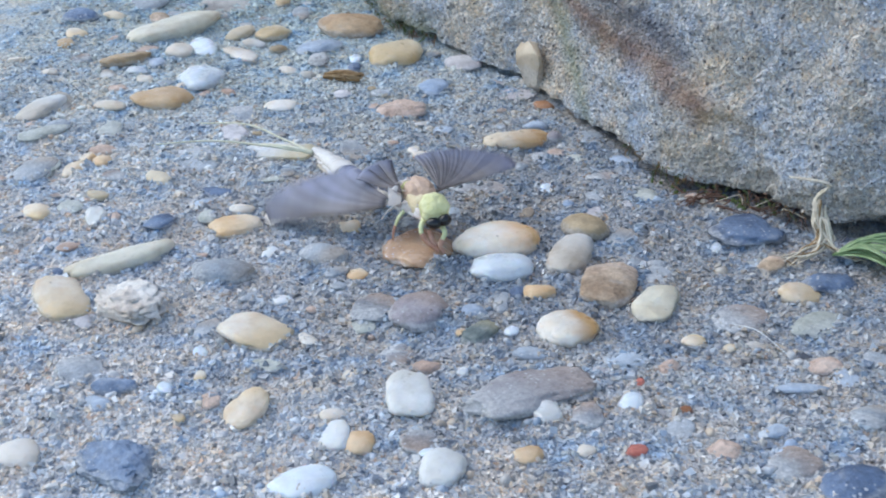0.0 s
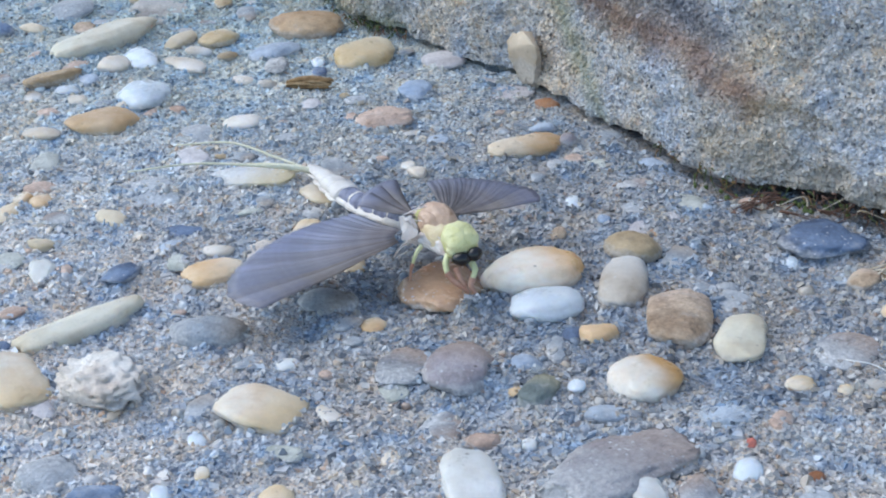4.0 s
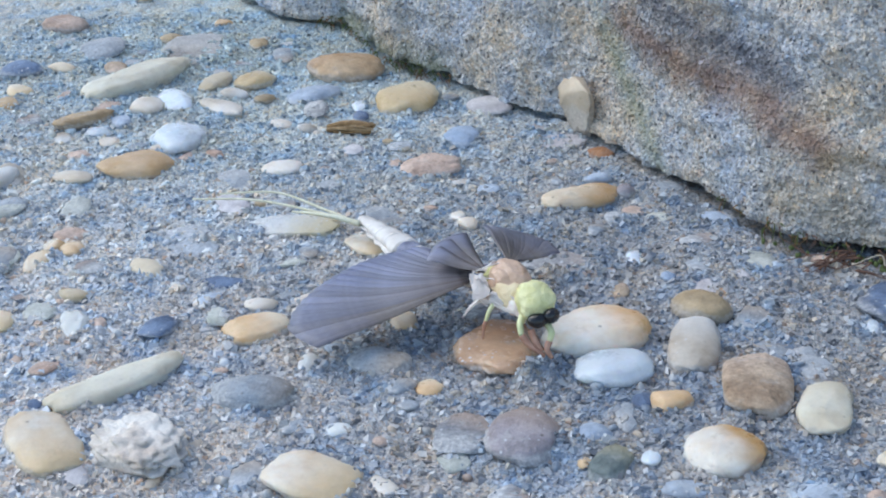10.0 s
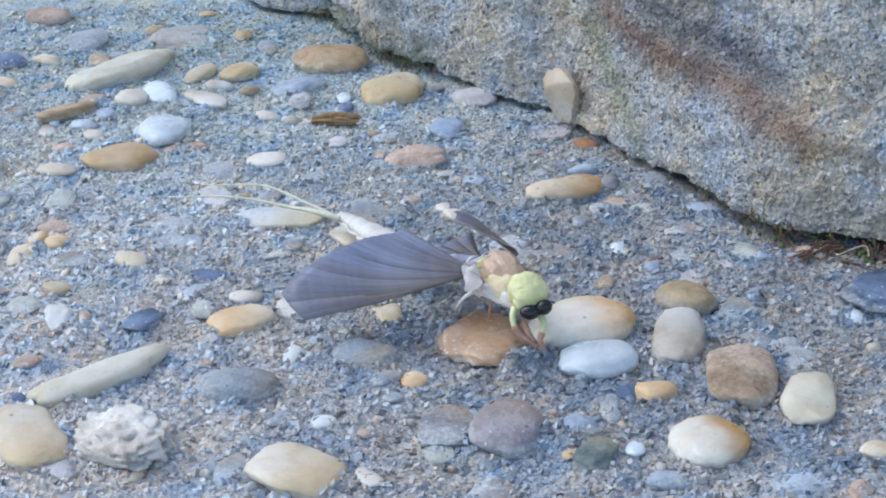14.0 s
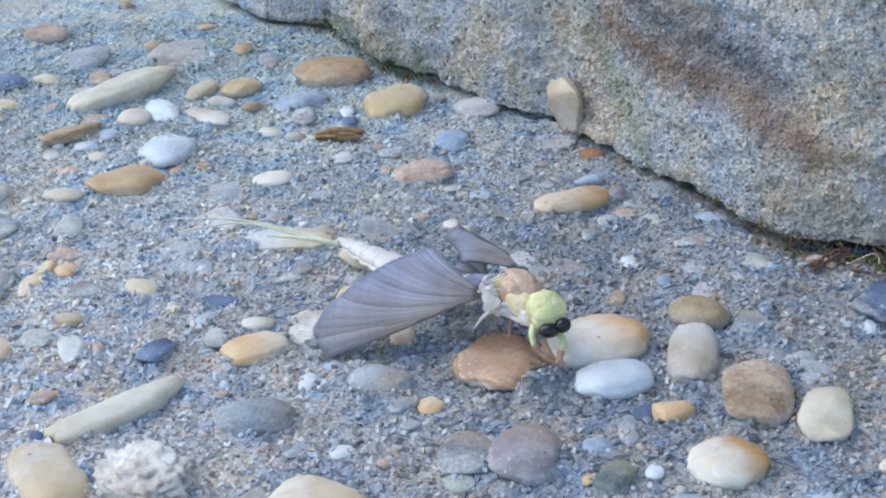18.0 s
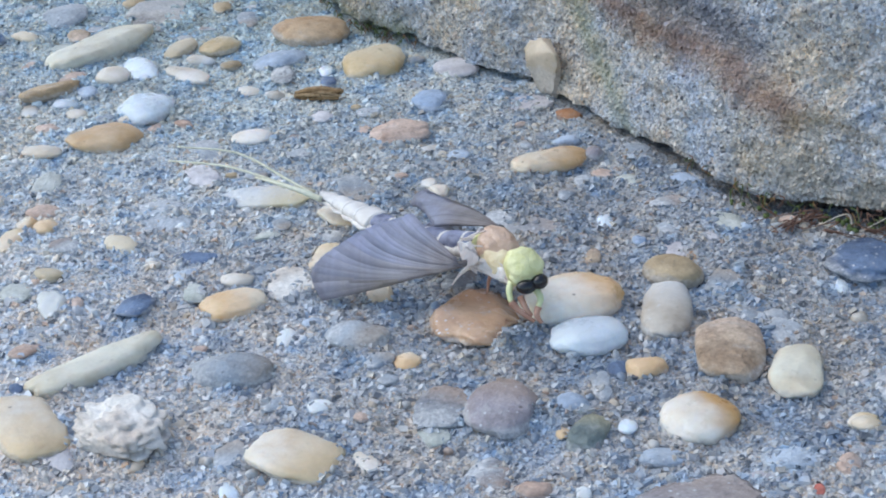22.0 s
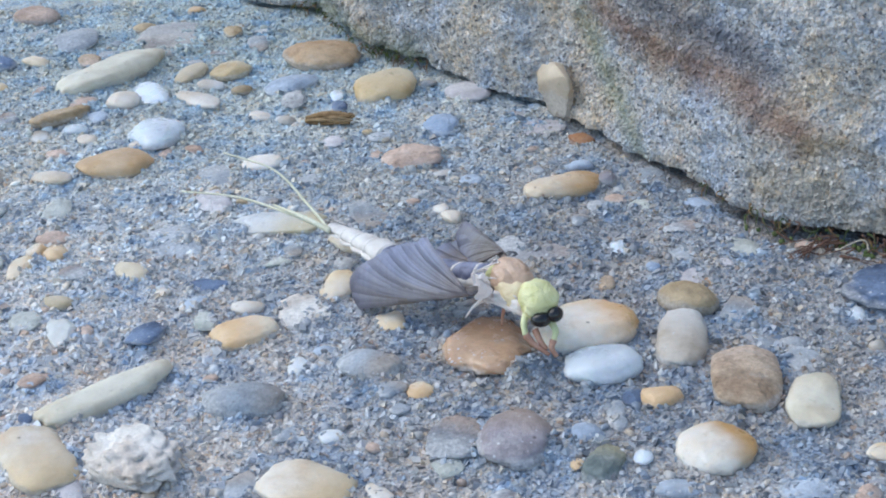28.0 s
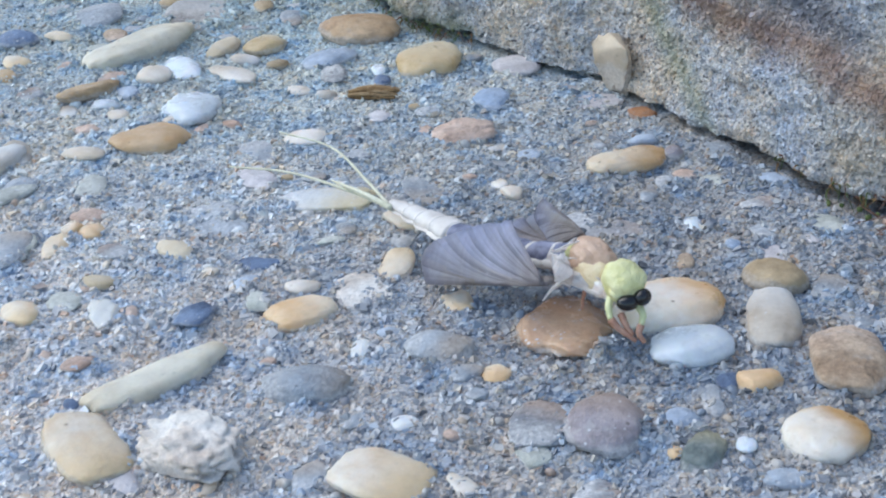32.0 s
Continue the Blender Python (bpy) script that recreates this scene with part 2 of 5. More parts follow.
STONES = {}
for key, args in {
    "taupe": ((0.38, 0.30, 0.22), (0.58, 0.51, 0.43), (0.66, 0.64, 0.62), 0.45, 0.12, 0.5, 0.15),
    "taupegrey": ((0.22, 0.20, 0.22), (0.36, 0.34, 0.35), (0.40, 0.33, 0.30), 0.7, 0.25, 0.6),
    "grey": ((0.29, 0.32, 0.36), (0.46, 0.48, 0.51), None, 0.75, 0.3, 0.95),
    "greyrough": ((0.34, 0.31, 0.29), (0.54, 0.50, 0.46), None, 0.75, 0.35, 0.7),
    "tan": ((0.34, 0.24, 0.13), (0.50, 0.38, 0.24), None, 0.5, 0.12, 0.4),
    "buff": ((0.42, 0.33, 0.23), (0.58, 0.47, 0.35), None, 0.5, 0.15, 0.3, 0.2),
    "cream": ((0.58, 0.46, 0.31), (0.74, 0.62, 0.47), None, 0.5, 0.15, 0.3, 0.2),
    "honeycream": ((0.42, 0.28, 0.12), (0.62, 0.47, 0.28), (0.72, 0.62, 0.46), 0.38, 0.12, 0.35, 0.3),
    "mauve": ((0.23, 0.19, 0.20), (0.37, 0.33, 0.35), (0.36, 0.27, 0.22), 0.5, 0.2, 0.58),
    "ivory": ((0.62, 0.51, 0.39), (0.75, 0.68, 0.61), None, 0.38, 0.1, 0.2, 0.4),
    "butter": ((0.64, 0.47, 0.30), (0.77, 0.68, 0.57), (0.68, 0.51, 0.31), 0.38, 0.1, 0.2, 0.4),
    "brown": ((0.38, 0.26, 0.17), (0.56, 0.43, 0.31), (0.60, 0.46, 0.36), 0.75, 0.35, 0.4),
    "russet": ((0.30, 0.15, 0.08), (0.52, 0.34, 0.22), (0.44, 0.24, 0.13), 0.18, 0.2, 0.5, 0.4),
    "sage": ((0.40, 0.41, 0.36), (0.60, 0.60, 0.55), None, 0.6, 0.2, 0.5),
    "moss": ((0.16, 0.19, 0.18), (0.30, 0.33, 0.31), (0.33, 0.30, 0.20), 0.6, 0.2, 0.4),
    "olive": ((0.48, 0.37, 0.22), (0.66, 0.55, 0.40), None, 0.45, 0.12, 0.35, 0.2),
    "slate": ((0.20, 0.23, 0.27), (0.36, 0.40, 0.45), (0.42, 0.36, 0.31), 0.6, 0.25, 0.7),
    "denim": ((0.13, 0.18, 0.28), (0.28, 0.35, 0.48), None, 0.6, 0.3, 0.5),
    "navy": ((0.05, 0.075, 0.14), (0.16, 0.22, 0.34), None, 0.5, 0.25, 0.5),
    "milk": ((0.58, 0.56, 0.52), (0.74, 0.73, 0.71), None, 0.36, 0.05, 0.12, 0.5),
    "quartz": ((0.56, 0.55, 0.54), (0.74, 0.72, 0.70), (0.58, 0.48, 0.30), 0.36, 0.15, 0.62, 0.3),
    "blue": ((0.25, 0.33, 0.46), (0.40, 0.48, 0.61), None, 0.5, 0.15, 0.45),
    "paleblue": ((0.36, 0.42, 0.52), (0.52, 0.58, 0.66), None, 0.5, 0.15, 0.5),
    "white": ((0.60, 0.64, 0.68), (0.72, 0.76, 0.80), None, 0.26, 0.02, 0.05, 0.6),
    "chalk": ((0.62, 0.51, 0.42), (0.80, 0.75, 0.69), None, 0.65, 0.2, 0.12),
    "lilac": ((0.46, 0.42, 0.44), (0.66, 0.62, 0.62), None, 0.5, 0.12, 0.45),
    "salmon": ((0.50, 0.34, 0.26), (0.66, 0.50, 0.41), None, 0.65, 0.28, 0.35),
    "amber": ((0.54, 0.34, 0.17), (0.72, 0.52, 0.33), None, 0.40, 0.12, 0.22, 0.35),
    "amberbrown": ((0.44, 0.26, 0.13), (0.60, 0.42, 0.26), None, 0.45, 0.15, 0.3),
    "amberwhite": ((0.76, 0.62, 0.46), (0.86, 0.80, 0.73), (0.62, 0.35, 0.13), 0.30, 0.08, 0.1, 0.5),
    "peach": ((0.58, 0.42, 0.26), (0.74, 0.62, 0.48), (0.56, 0.34, 0.16), 0.32, 0.1, 0.2, 0.4),
    "celadon": ((0.63, 0.54, 0.40), (0.76, 0.70, 0.57), None, 0.36, 0.1, 0.2, 0.4),
    "honey": ((0.60, 0.35, 0.15), (0.74, 0.52, 0.31), (0.80, 0.66, 0.50), 0.38, 0.1, 0.18, 0.35),
    "ochre": ((0.38, 0.24, 0.11), (0.54, 0.38, 0.22), None, 0.45, 0.15, 0.3),
    "rust": ((0.26, 0.09, 0.035), (0.40, 0.18, 0.075), None, 0.45, 0.15, 0.3),
    "red": ((0.44, 0.10, 0.07), (0.60, 0.20, 0.15), None, 0.5, 0.15, 0.3),
    "speckle": ((0.26, 0.26, 0.27), (0.72, 0.71, 0.70), None, 0.85, 0.4, 0.8),
    "dusty": ((0.24, 0.25, 0.28), (0.38, 0.36, 0.36), (0.42, 0.33, 0.28), 0.85, 0.35, 0.95),
}.items():
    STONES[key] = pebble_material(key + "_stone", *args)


def stained(n, colour):
    """Iron and soot stains that run aslant over the block."""
    axes = n.add("ShaderNodeSeparateXYZ", Vector=n.place)
    wave = n.math("MULTIPLY", n.math("SUBTRACT", n.noise(150, 5, 0.7), 0.5), 0.007)

    def stain(x0, z0, x1, z1, half, strength, tone, colour):
        """A stain along a line over the face, with a ragged rim (metres)."""
        slope = (z1 - z0) / (x1 - x0)
        line = n.math("SUBTRACT", axes.outputs[2], n.math("ADD", n.math("MULTIPLY", axes.outputs[0], slope), z0 - slope * x0))
        off = n.math("ABSOLUTE", n.math("ADD", line, wave))
        reach = n.math("MAXIMUM", n.math("SUBTRACT", n.math("ABSOLUTE", n.math("SUBTRACT", axes.outputs[0], (x0 + x1) / 2)), (x1 - x0) / 2), 0.0)
        total = n.math("ADD", n.math("ADD", off, reach), n.math("MULTIPLY", n.noise(420, 5, 0.7), half))
        fac = n.ramp(n.math("DIVIDE", total, half * 3), [(0.18, (strength,) * 3), (0.62, (0, 0, 0))])
        return n.mix(fac, colour, tone)

    colour = stain(0.0185, 0.0135, 0.0345, 0.0105, 0.0025, 0.8, (0.27, 0.16, 0.115), colour)
    colour = stain(0.0172, 0.0188, 0.0310, 0.0146, 0.0027, 0.80, (0.12, 0.12, 0.145), colour)
    colour = stain(0.0350, 0.0095, 0.0400, 0.0080, 0.0014, 0.5, (0.44, 0.33, 0.20), colour)
    colour = stain(0.0175, 0.0090, 0.0205, 0.0025, 0.0034, 0.58, (0.26, 0.29, 0.18), colour)
    colour = stain(0.0320, 0.0030, 0.0520, 0.0025, 0.0028, 0.55, (0.38, 0.33, 0.25), colour)
    colour = stain(-0.0200, 0.0020, -0.0040, 0.0015, 0.0022, 0.7, (0.16, 0.18, 0.09), colour)
    return colour


def clouded(n, colour):
    """Blue-grey and buff clouds of the stone, about a centimetre across."""
    tint = n.ramp(n.noise(95, 5, 0.62), [(0.34, (0.78, 0.92, 1.14)), (0.50, (1, 1, 1)), (0.64, (1.18, 1.03, 0.84))])
    return n.mix(1.0, colour, tint, "MULTIPLY")


def sandstone_material():
    n = Nodes("weathered_sandstone")
    base = n.ramp(n.noise(70, 6, 0.65), [(0.3, (0.45, 0.45, 0.46)), (0.5, (0.60, 0.57, 0.54)), (0.62, (0.56, 0.58, 0.61)), (0.75, (0.75, 0.72, 0.68))])
    split = n.add("ShaderNodeSeparateColor", Color=n.cells(1700))
    sand = n.ramp(split.outputs[0], GRAIN_STOPS, True)
    split2 = n.add("ShaderNodeSeparateColor", Color=n.cells(4300))
    dust = n.ramp(split2.outputs[1], GRAIN_STOPS, True)
    colour = clouded(n, n.mix(0.34, n.mix(0.52, base, sand), dust))
    colour = stained(n, colour)
    moss = n.ramp(n.noise(120, 5, 0.7), [(0.60, (0, 0, 0)), (0.74, (0.22, 0.22, 0.22))])
    colour = n.mix(moss, colour, (0.22, 0.25, 0.15))
    n.bump(n.noise(1100, 6, 0.7), 0.0010, 0.8)
    n.bump(n.cells(2100, "Distance"), 0.0005, 0.8)
    return n.done(colour, 0.85, 0.3)


def plain_material(name, low, high, scale=600, rough=0.5, spec=0.4, bump=0.0001, **more):
    n = Nodes(name)
    colour = n.ramp(n.noise(scale, 4), [(0.3, low), (0.7, high)])
    n.bump(n.noise(scale * 3, 3), bump, 0.5)
    return n.done(colour, rough, spec, **more)


def wing_material(name, low, high, clear):
    """Smoky membrane: a few lengthwise veins, faint cross veins, a painted lilac sheen and ridge highlight, and light
    let through from behind.
    """
    n = Nodes(name)
    info = n.add("ShaderNodeObjectInfo")
    axes = n.add("ShaderNodeSeparateXYZ", Vector=n.coord.outputs["UV"])
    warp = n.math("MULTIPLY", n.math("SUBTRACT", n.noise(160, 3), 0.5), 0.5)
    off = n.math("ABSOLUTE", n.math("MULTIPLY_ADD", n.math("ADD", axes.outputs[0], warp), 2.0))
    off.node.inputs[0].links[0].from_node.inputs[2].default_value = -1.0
    # bluish highlight painted along each pleat's ridge; its edges are darker and browner
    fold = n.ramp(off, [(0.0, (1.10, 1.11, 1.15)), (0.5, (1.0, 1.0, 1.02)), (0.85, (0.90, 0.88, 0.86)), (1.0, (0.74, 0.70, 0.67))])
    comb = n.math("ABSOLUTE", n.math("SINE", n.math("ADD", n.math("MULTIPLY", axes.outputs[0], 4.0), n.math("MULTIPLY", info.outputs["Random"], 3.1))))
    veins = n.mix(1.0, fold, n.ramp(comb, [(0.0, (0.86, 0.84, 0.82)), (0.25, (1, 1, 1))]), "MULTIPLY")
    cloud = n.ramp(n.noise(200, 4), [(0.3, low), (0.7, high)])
    # lilac sheen painted into the colour in cloudy patches
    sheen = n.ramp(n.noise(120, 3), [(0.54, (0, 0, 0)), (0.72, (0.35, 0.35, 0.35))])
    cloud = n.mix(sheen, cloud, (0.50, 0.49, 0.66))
    # tawny towards the root, bluer towards the tip
    cloud = n.mix(n.ramp(n.math("ADD", axes.outputs[1], warp), [(0.10, (0.6, 0.6, 0.6)), (0.55, (0, 0, 0))]), cloud, (0.47, 0.38, 0.33))
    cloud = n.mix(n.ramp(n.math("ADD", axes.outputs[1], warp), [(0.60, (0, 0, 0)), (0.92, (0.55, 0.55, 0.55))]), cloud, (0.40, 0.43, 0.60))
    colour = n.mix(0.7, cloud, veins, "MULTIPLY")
    cross = n.ramp(n.noise(1500, 2), [(0.4, (0.86, 0.86, 0.86)), (0.6, (1.05, 1.05, 1.05))])
    colour = n.mix(0.5, colour, cross, "MULTIPLY")
    shade = n.add("ShaderNodeHueSaturation", Color=colour)
    n.put(shade, "Value", n.math("ADD", n.math("MULTIPLY", info.outputs["Random"], 0.3), 0.85))
    colour = shade.outputs[0]
    n.bump(comb, 0.00014, 0.9)
    n.bump(n.noise(900, 3), 0.0001, 0.4)
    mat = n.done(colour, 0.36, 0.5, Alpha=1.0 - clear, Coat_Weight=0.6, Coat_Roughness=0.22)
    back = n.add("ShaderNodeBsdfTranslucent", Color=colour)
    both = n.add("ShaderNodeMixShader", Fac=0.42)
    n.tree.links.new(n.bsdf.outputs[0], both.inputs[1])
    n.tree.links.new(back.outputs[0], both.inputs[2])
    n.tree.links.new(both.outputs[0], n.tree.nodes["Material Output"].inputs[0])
    return mat


def stone_grain_material():
    n = Nodes("sandstone_grain")
    pick, rough = glint(n)
    colour = n.ramp(pick, [(0.0, (0.14, 0.14, 0.15)), (0.10, (0.34, 0.34, 0.34)), (0.28, (0.47, 0.47, 0.48)), (0.50, (0.60, 0.58, 0.57)), (0.72, (0.54, 0.48, 0.41)), (0.84, (0.72, 0.71, 0.71)), (0.93, (0.44, 0.38, 0.32)), (0.97, (0.44, 0.48, 0.54))], True)
    return n.done(stained(n, clouded(n, colour)), rough, 0.55)


CONCRETE, GRAIN, SANDSTONE, STONE_GRAIN = concrete_material(), grain_material(), sandstone_material(), stone_grain_material()
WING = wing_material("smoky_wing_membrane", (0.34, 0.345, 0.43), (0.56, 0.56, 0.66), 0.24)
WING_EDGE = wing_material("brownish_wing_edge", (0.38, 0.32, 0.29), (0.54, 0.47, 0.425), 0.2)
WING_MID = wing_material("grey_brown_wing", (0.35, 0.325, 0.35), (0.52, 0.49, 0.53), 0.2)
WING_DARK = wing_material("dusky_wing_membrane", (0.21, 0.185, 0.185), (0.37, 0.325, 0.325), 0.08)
LIME = plain_material("lime_green_skin", (0.68, 0.64, 0.27), (0.84, 0.80, 0.47), 800, 0.45, 0.4, 0.0004)
PALE = plain_material("pale_yellow_skin", (0.72, 0.55, 0.32), (0.83, 0.71, 0.47), 700, 0.45, 0.4, 0.0003)
TAWNY = plain_material("tawny_thorax", (0.46, 0.26, 0.15), (0.74, 0.53, 0.39), 520, 0.36, 0.5, 0.0003)
SKIN = plain_material("shed_skin", (0.84, 0.67, 0.60), (0.95, 0.87, 0.82), 450, 0.35, 0.5, 0.0004, Alpha=0.95, Subsurface_Weight=0.5, Subsurface_Radius=(1.0, 0.8, 0.8), Subsurface_Scale=0.0015)
CREAM = plain_material("cream_abdomen", (0.64, 0.58, 0.53), (0.82, 0.77, 0.72), 600, 0.45, 0.4)
DUSK = plain_material("blue_grey_abdomen", (0.06, 0.065, 0.12), (0.34, 0.35, 0.47), 700, 0.5, 0.4)
TAIL = plain_material("straw_tail", (0.64, 0.60, 0.42), (0.82, 0.79, 0.62), 900, 0.5, 0.4)
EYE = plain_material("black_eye", (0.008, 0.007, 0.008), (0.025, 0.02, 0.02), 900, 0.14, 0.6)
LEG_GREEN = plain_material("green_leg", (0.62, 0.64, 0.32), (0.78, 0.78, 0.48), 700, 0.45, 0.4)
LEG_RED = plain_material("reddish_leg", (0.42, 0.20, 0.13), (0.62, 0.38, 0.28), 700, 0.45, 0.4)
DRY = plain_material("dry_straw", (0.52, 0.42, 0.30), (0.82, 0.75, 0.62), 900, 0.7, 0.25)
BARK = plain_material("brown_bark", (0.16, 0.09, 0.04), (0.36, 0.23, 0.11), 1100, 0.8, 0.2, 0.0003)
STRAW_BARK = plain_material("pale_bark", (0.22, 0.13, 0.06), (0.46, 0.32, 0.18), 1100, 0.8, 0.2, 0.0003)
ROOT = plain_material("red_brown_rootlet", (0.10, 0.055, 0.04), (0.25, 0.14, 0.10), 900, 0.8, 0.2)
MOSS = plain_material("moss_green", (0.05, 0.08, 0.03), (0.15, 0.18, 0.07), 1500, 0.9, 0.1)
BLADE = plain_material("grass_blade", (0.16, 0.25, 0.10), (0.34, 0.43, 0.24), 700, 0.5, 0.3)
HAIR = plain_material("white_fibre", (0.70, 0.70, 0.70), (0.82, 0.82, 0.82), 900, 0.6, 0.3)


# ---- building helpers ----
def mesh_object(name, verts, faces, material, parent=None, label="", smooth=True):
    me = bpy.data.meshes.new(name)
    me.from_pydata([tuple(v) for v in verts], [], [tuple(f) for f in faces])
    me.materials.append(material)
    if smooth:
        me.polygons.foreach_set("use_smooth", [True] * len(me.polygons))
    me.update()
    ob = new(name, me)
    if parent:
        ob.parent = parent
    return tagged(ob, label)


def empty(name, x=0.0, y=0.0, z=0.0):
    ob = new(name)
    ob.empty_display_size = 0.004
    ob.location = (x * MM, y * MM, z * MM)
    return ob


def sphere_data(level):
    bm = bmesh.new()
    bmesh.ops.create_icosphere(bm, subdivisions=level, radius=1.0)
    v = np.array([p.co[:] for p in bm.verts])
    f = [[p.index for p in face.verts] for face in bm.faces]
    bm.free()
    return v, f


BALL2, BALL3, BALL4, BALL5 = sphere_data(2), sphere_data(3), sphere_data(4), sphere_data(5)


def ball(name, at, size, material, parent, label="", turn=(0, 0, 0), rough=0.03, seed=0.0, data=None, power=2.0):
    """A rounded lump: half sizes in mm, turned, with a slightly uneven surface."""
    v, f = data or BALL3
    norm = (np.abs(v) ** power).sum(1) ** (1 / power)
    v = v / norm[:, None]
    out = np.array([1 + rough * noise.noise(Vector(p) * 2.2 + Vector((seed, seed * 1.7, 3.1))) for p in v])
    v = v * out[:, None] * np.array(size)
    r = np.array(Euler([radians(a) for a in turn]).to_matrix())
    return mesh_object(name, (v @ r.T + np.array(at)) * MM, f, material, parent, label)


def tube_data(points, radii, sides=8, squash=1.0):
    """Verts and faces of a closed tube along points (mm), with a radius at each."""
    pts = np.array(points, float)
    if np.isscalar(radii):
        radii = [radii] * len(pts)
    ways = np.gradient(pts, axis=0)
    ways /= np.linalg.norm(ways, axis=1)[:, None] + 1e-12
    verts, faces = [], []
    for p, w, r in zip(pts, ways, radii):
        side = np.cross(w, (0, 0, 1.0))
        if np.linalg.norm(side) < 1e-3:
            side = np.array((1.0, 0, 0))
        side /= np.linalg.norm(side)
        up = np.cross(side, w)
        for k in range(sides):
            a = 2 * math.pi * k / sides
            verts.append(p + r * (math.cos(a) * side + squash * math.sin(a) * up))
    n = len(pts)
    for i in range(n - 1):
        for k in range(sides):
            a, b = i * sides + k, i * sides + (k + 1) % sides
            faces.append((a, b, b + sides, a + sides))
    faces.append(tuple(range(sides - 1, -1, -1)))
    faces.append(tuple((n - 1) * sides + k for k in range(sides)))
    return np.array(verts), faces


def curve_points(ctrl, steps=14):
    """A smooth line through control points."""
    c = np.array(ctrl, float)
    c = np.vstack([2 * c[0] - c[1], c, 2 * c[-1] - c[-2]])
    out = []
    for i in range(1, len(c) - 2):
        for s in np.linspace(0, 1, steps, endpoint=False):
            a, b, d, e = c[i - 1], c[i], c[i + 1], c[i + 2]
            out.append(0.5 * (2 * b + (d - a) * s + (2 * a - 5 * b + 4 * d - e) * s * s + (3 * b - a - 3 * d + e) * s ** 3))
    return np.array(out + [c[-2]])


def tube(name, ctrl, r0, r1, material, parent, label="", sides=8, steps=10, bulge=0.0, squash=1.0):
    pts = curve_points(ctrl, steps)
    s = np.linspace(0, 1, len(pts))
    radii = r0 + (r1 - r0) * s + bulge * np.sin(math.pi * s)
    v, f = tube_data(pts, radii, sides, squash)
    return mesh_object(name, v * MM, f, material, parent, label)


# foot of the sandstone block (mm)
EDGE_X = [-160, -60, -38, -31.4, -27.1, -19.9, -18.6, -15.3, -13.6, -11.5, -8.9, -6.7, -0.6, 5.1, 10.5, 14.1, 19.6, 23.8, 26.6, 29.1, 32.4, 36.1, 42.1, 45.5, 51.4, 56, 75, 110, 180]
EDGE_Y = [330, 148, 104, 93.2, 90.4, 86.6, 82.0, 74.4, 67.7, 64.5, 63.3, 60.0, 53.3, 45.2, 40.9, 33.6, 23.0, 16.8, 11.1, 5.8, 2.0, -0.6, -4.5, -9.5, -11.0, -12.5, -32, -75, -165]


# ---- ground: one concrete sheet, fine under the lens and coarse towards the horizon ----
def spread(count, inner, outer, centre):
    s = np.linspace(-1, 1, count)
    fine = s * inner / 0.82
    far = np.sign(s) * np.clip((np.abs(s) - 0.82) / 0.18, 0, 1) ** 4 * outer
    return fine + far + centre


def swell(x, y):
    """The broad waves of the mortar (mm)."""
    p = Vector((x, y, 0))
    return 0.55 * noise.noise(p * 0.09) + 0.42 * noise.noise(p * 0.28) - 0.25


# mortar that the trowel left standing round the set stones (mm, a quarter of a millimetre a cell)
FIELD_X, FIELD_Y, CELL = -95.0, -72.0, 0.25
collars = np.zeros((840, 640))


def add_collar(x, y, length, width, height, turn, flush):
    """Mortar lipped up round one stone, higher on some sides, and smeared over the flush ones."""
    reach = length / 2 + 2
    i0, i1 = int((x - reach - FIELD_X) / CELL), int((x + reach - FIELD_X) / CELL) + 1
    j0, j1 = int((y - reach - FIELD_Y) / CELL), int((y + reach - FIELD_Y) / CELL) + 1
    if i0 < 0 or j0 < 0 or j1 >= collars.shape[0] or i1 >= collars.shape[1]:
        return
    gx, gy = np.meshgrid(FIELD_X + CELL * np.arange(i0, i1), FIELD_Y + CELL * np.arange(j0, j1))
    c, q = math.cos(radians(turn)), math.sin(radians(turn))
    u, v = c * (gx - x) + q * (gy - y), c * (gy - y) - q * (gx - x)
    a, b = length / 2, width / 2
    gap = (np.hypot(u / a, v / b) - 1) * math.sqrt(a * b)
    wave = np.array([[noise.noise(Vector((px * 0.35, py * 0.35, 5.0))) + (0.15 if flush else 0.4) * noise.noise(Vector((px, py, 9.0))) for px, py in zip(rx, ry)] for rx, ry in zip(gx, gy)])
    wave = wave * min(1.0, length / 6)
    top = 0.16 + (0.08 + 0.5 * np.maximum(0, wave)) * min(height, 1.3)
    if flush:
        top = top + 0.25 * height + 1.1 * height * np.maximum(0, wave)
    lip = top * np.exp(-(np.maximum(gap, 0) / 0.8) ** 2)
    part = collars[j0:j1, i0:i1]
    np.maximum(part, lip, out=part)


def add_mound(x, y, r, height):
    """A crumbly heap of mortar beside a stone."""
    i0, j0 = int((x - FIELD_X) / CELL), int((y - FIELD_Y) / CELL)
    k = int(r * 2 / CELL)
    for j in range(max(0, j0 - k), min(collars.shape[0], j0 + k)):
        for i in range(max(0, i0 - k), min(collars.shape[1], i0 + k)):
            px, py = FIELD_X + CELL * i, FIELD_Y + CELL * j
            lump = 0.65 + 0.5 * noise.noise(Vector((px * 0.6, py * 0.6, 3.0))) + 0.4 * noise.noise(Vector((px * 1.4, py * 1.4, 8.0)))
            collars[j, i] = max(collars[j, i], height * lump * math.exp(-((px - x) ** 2 + (py - y) ** 2) / r ** 2))


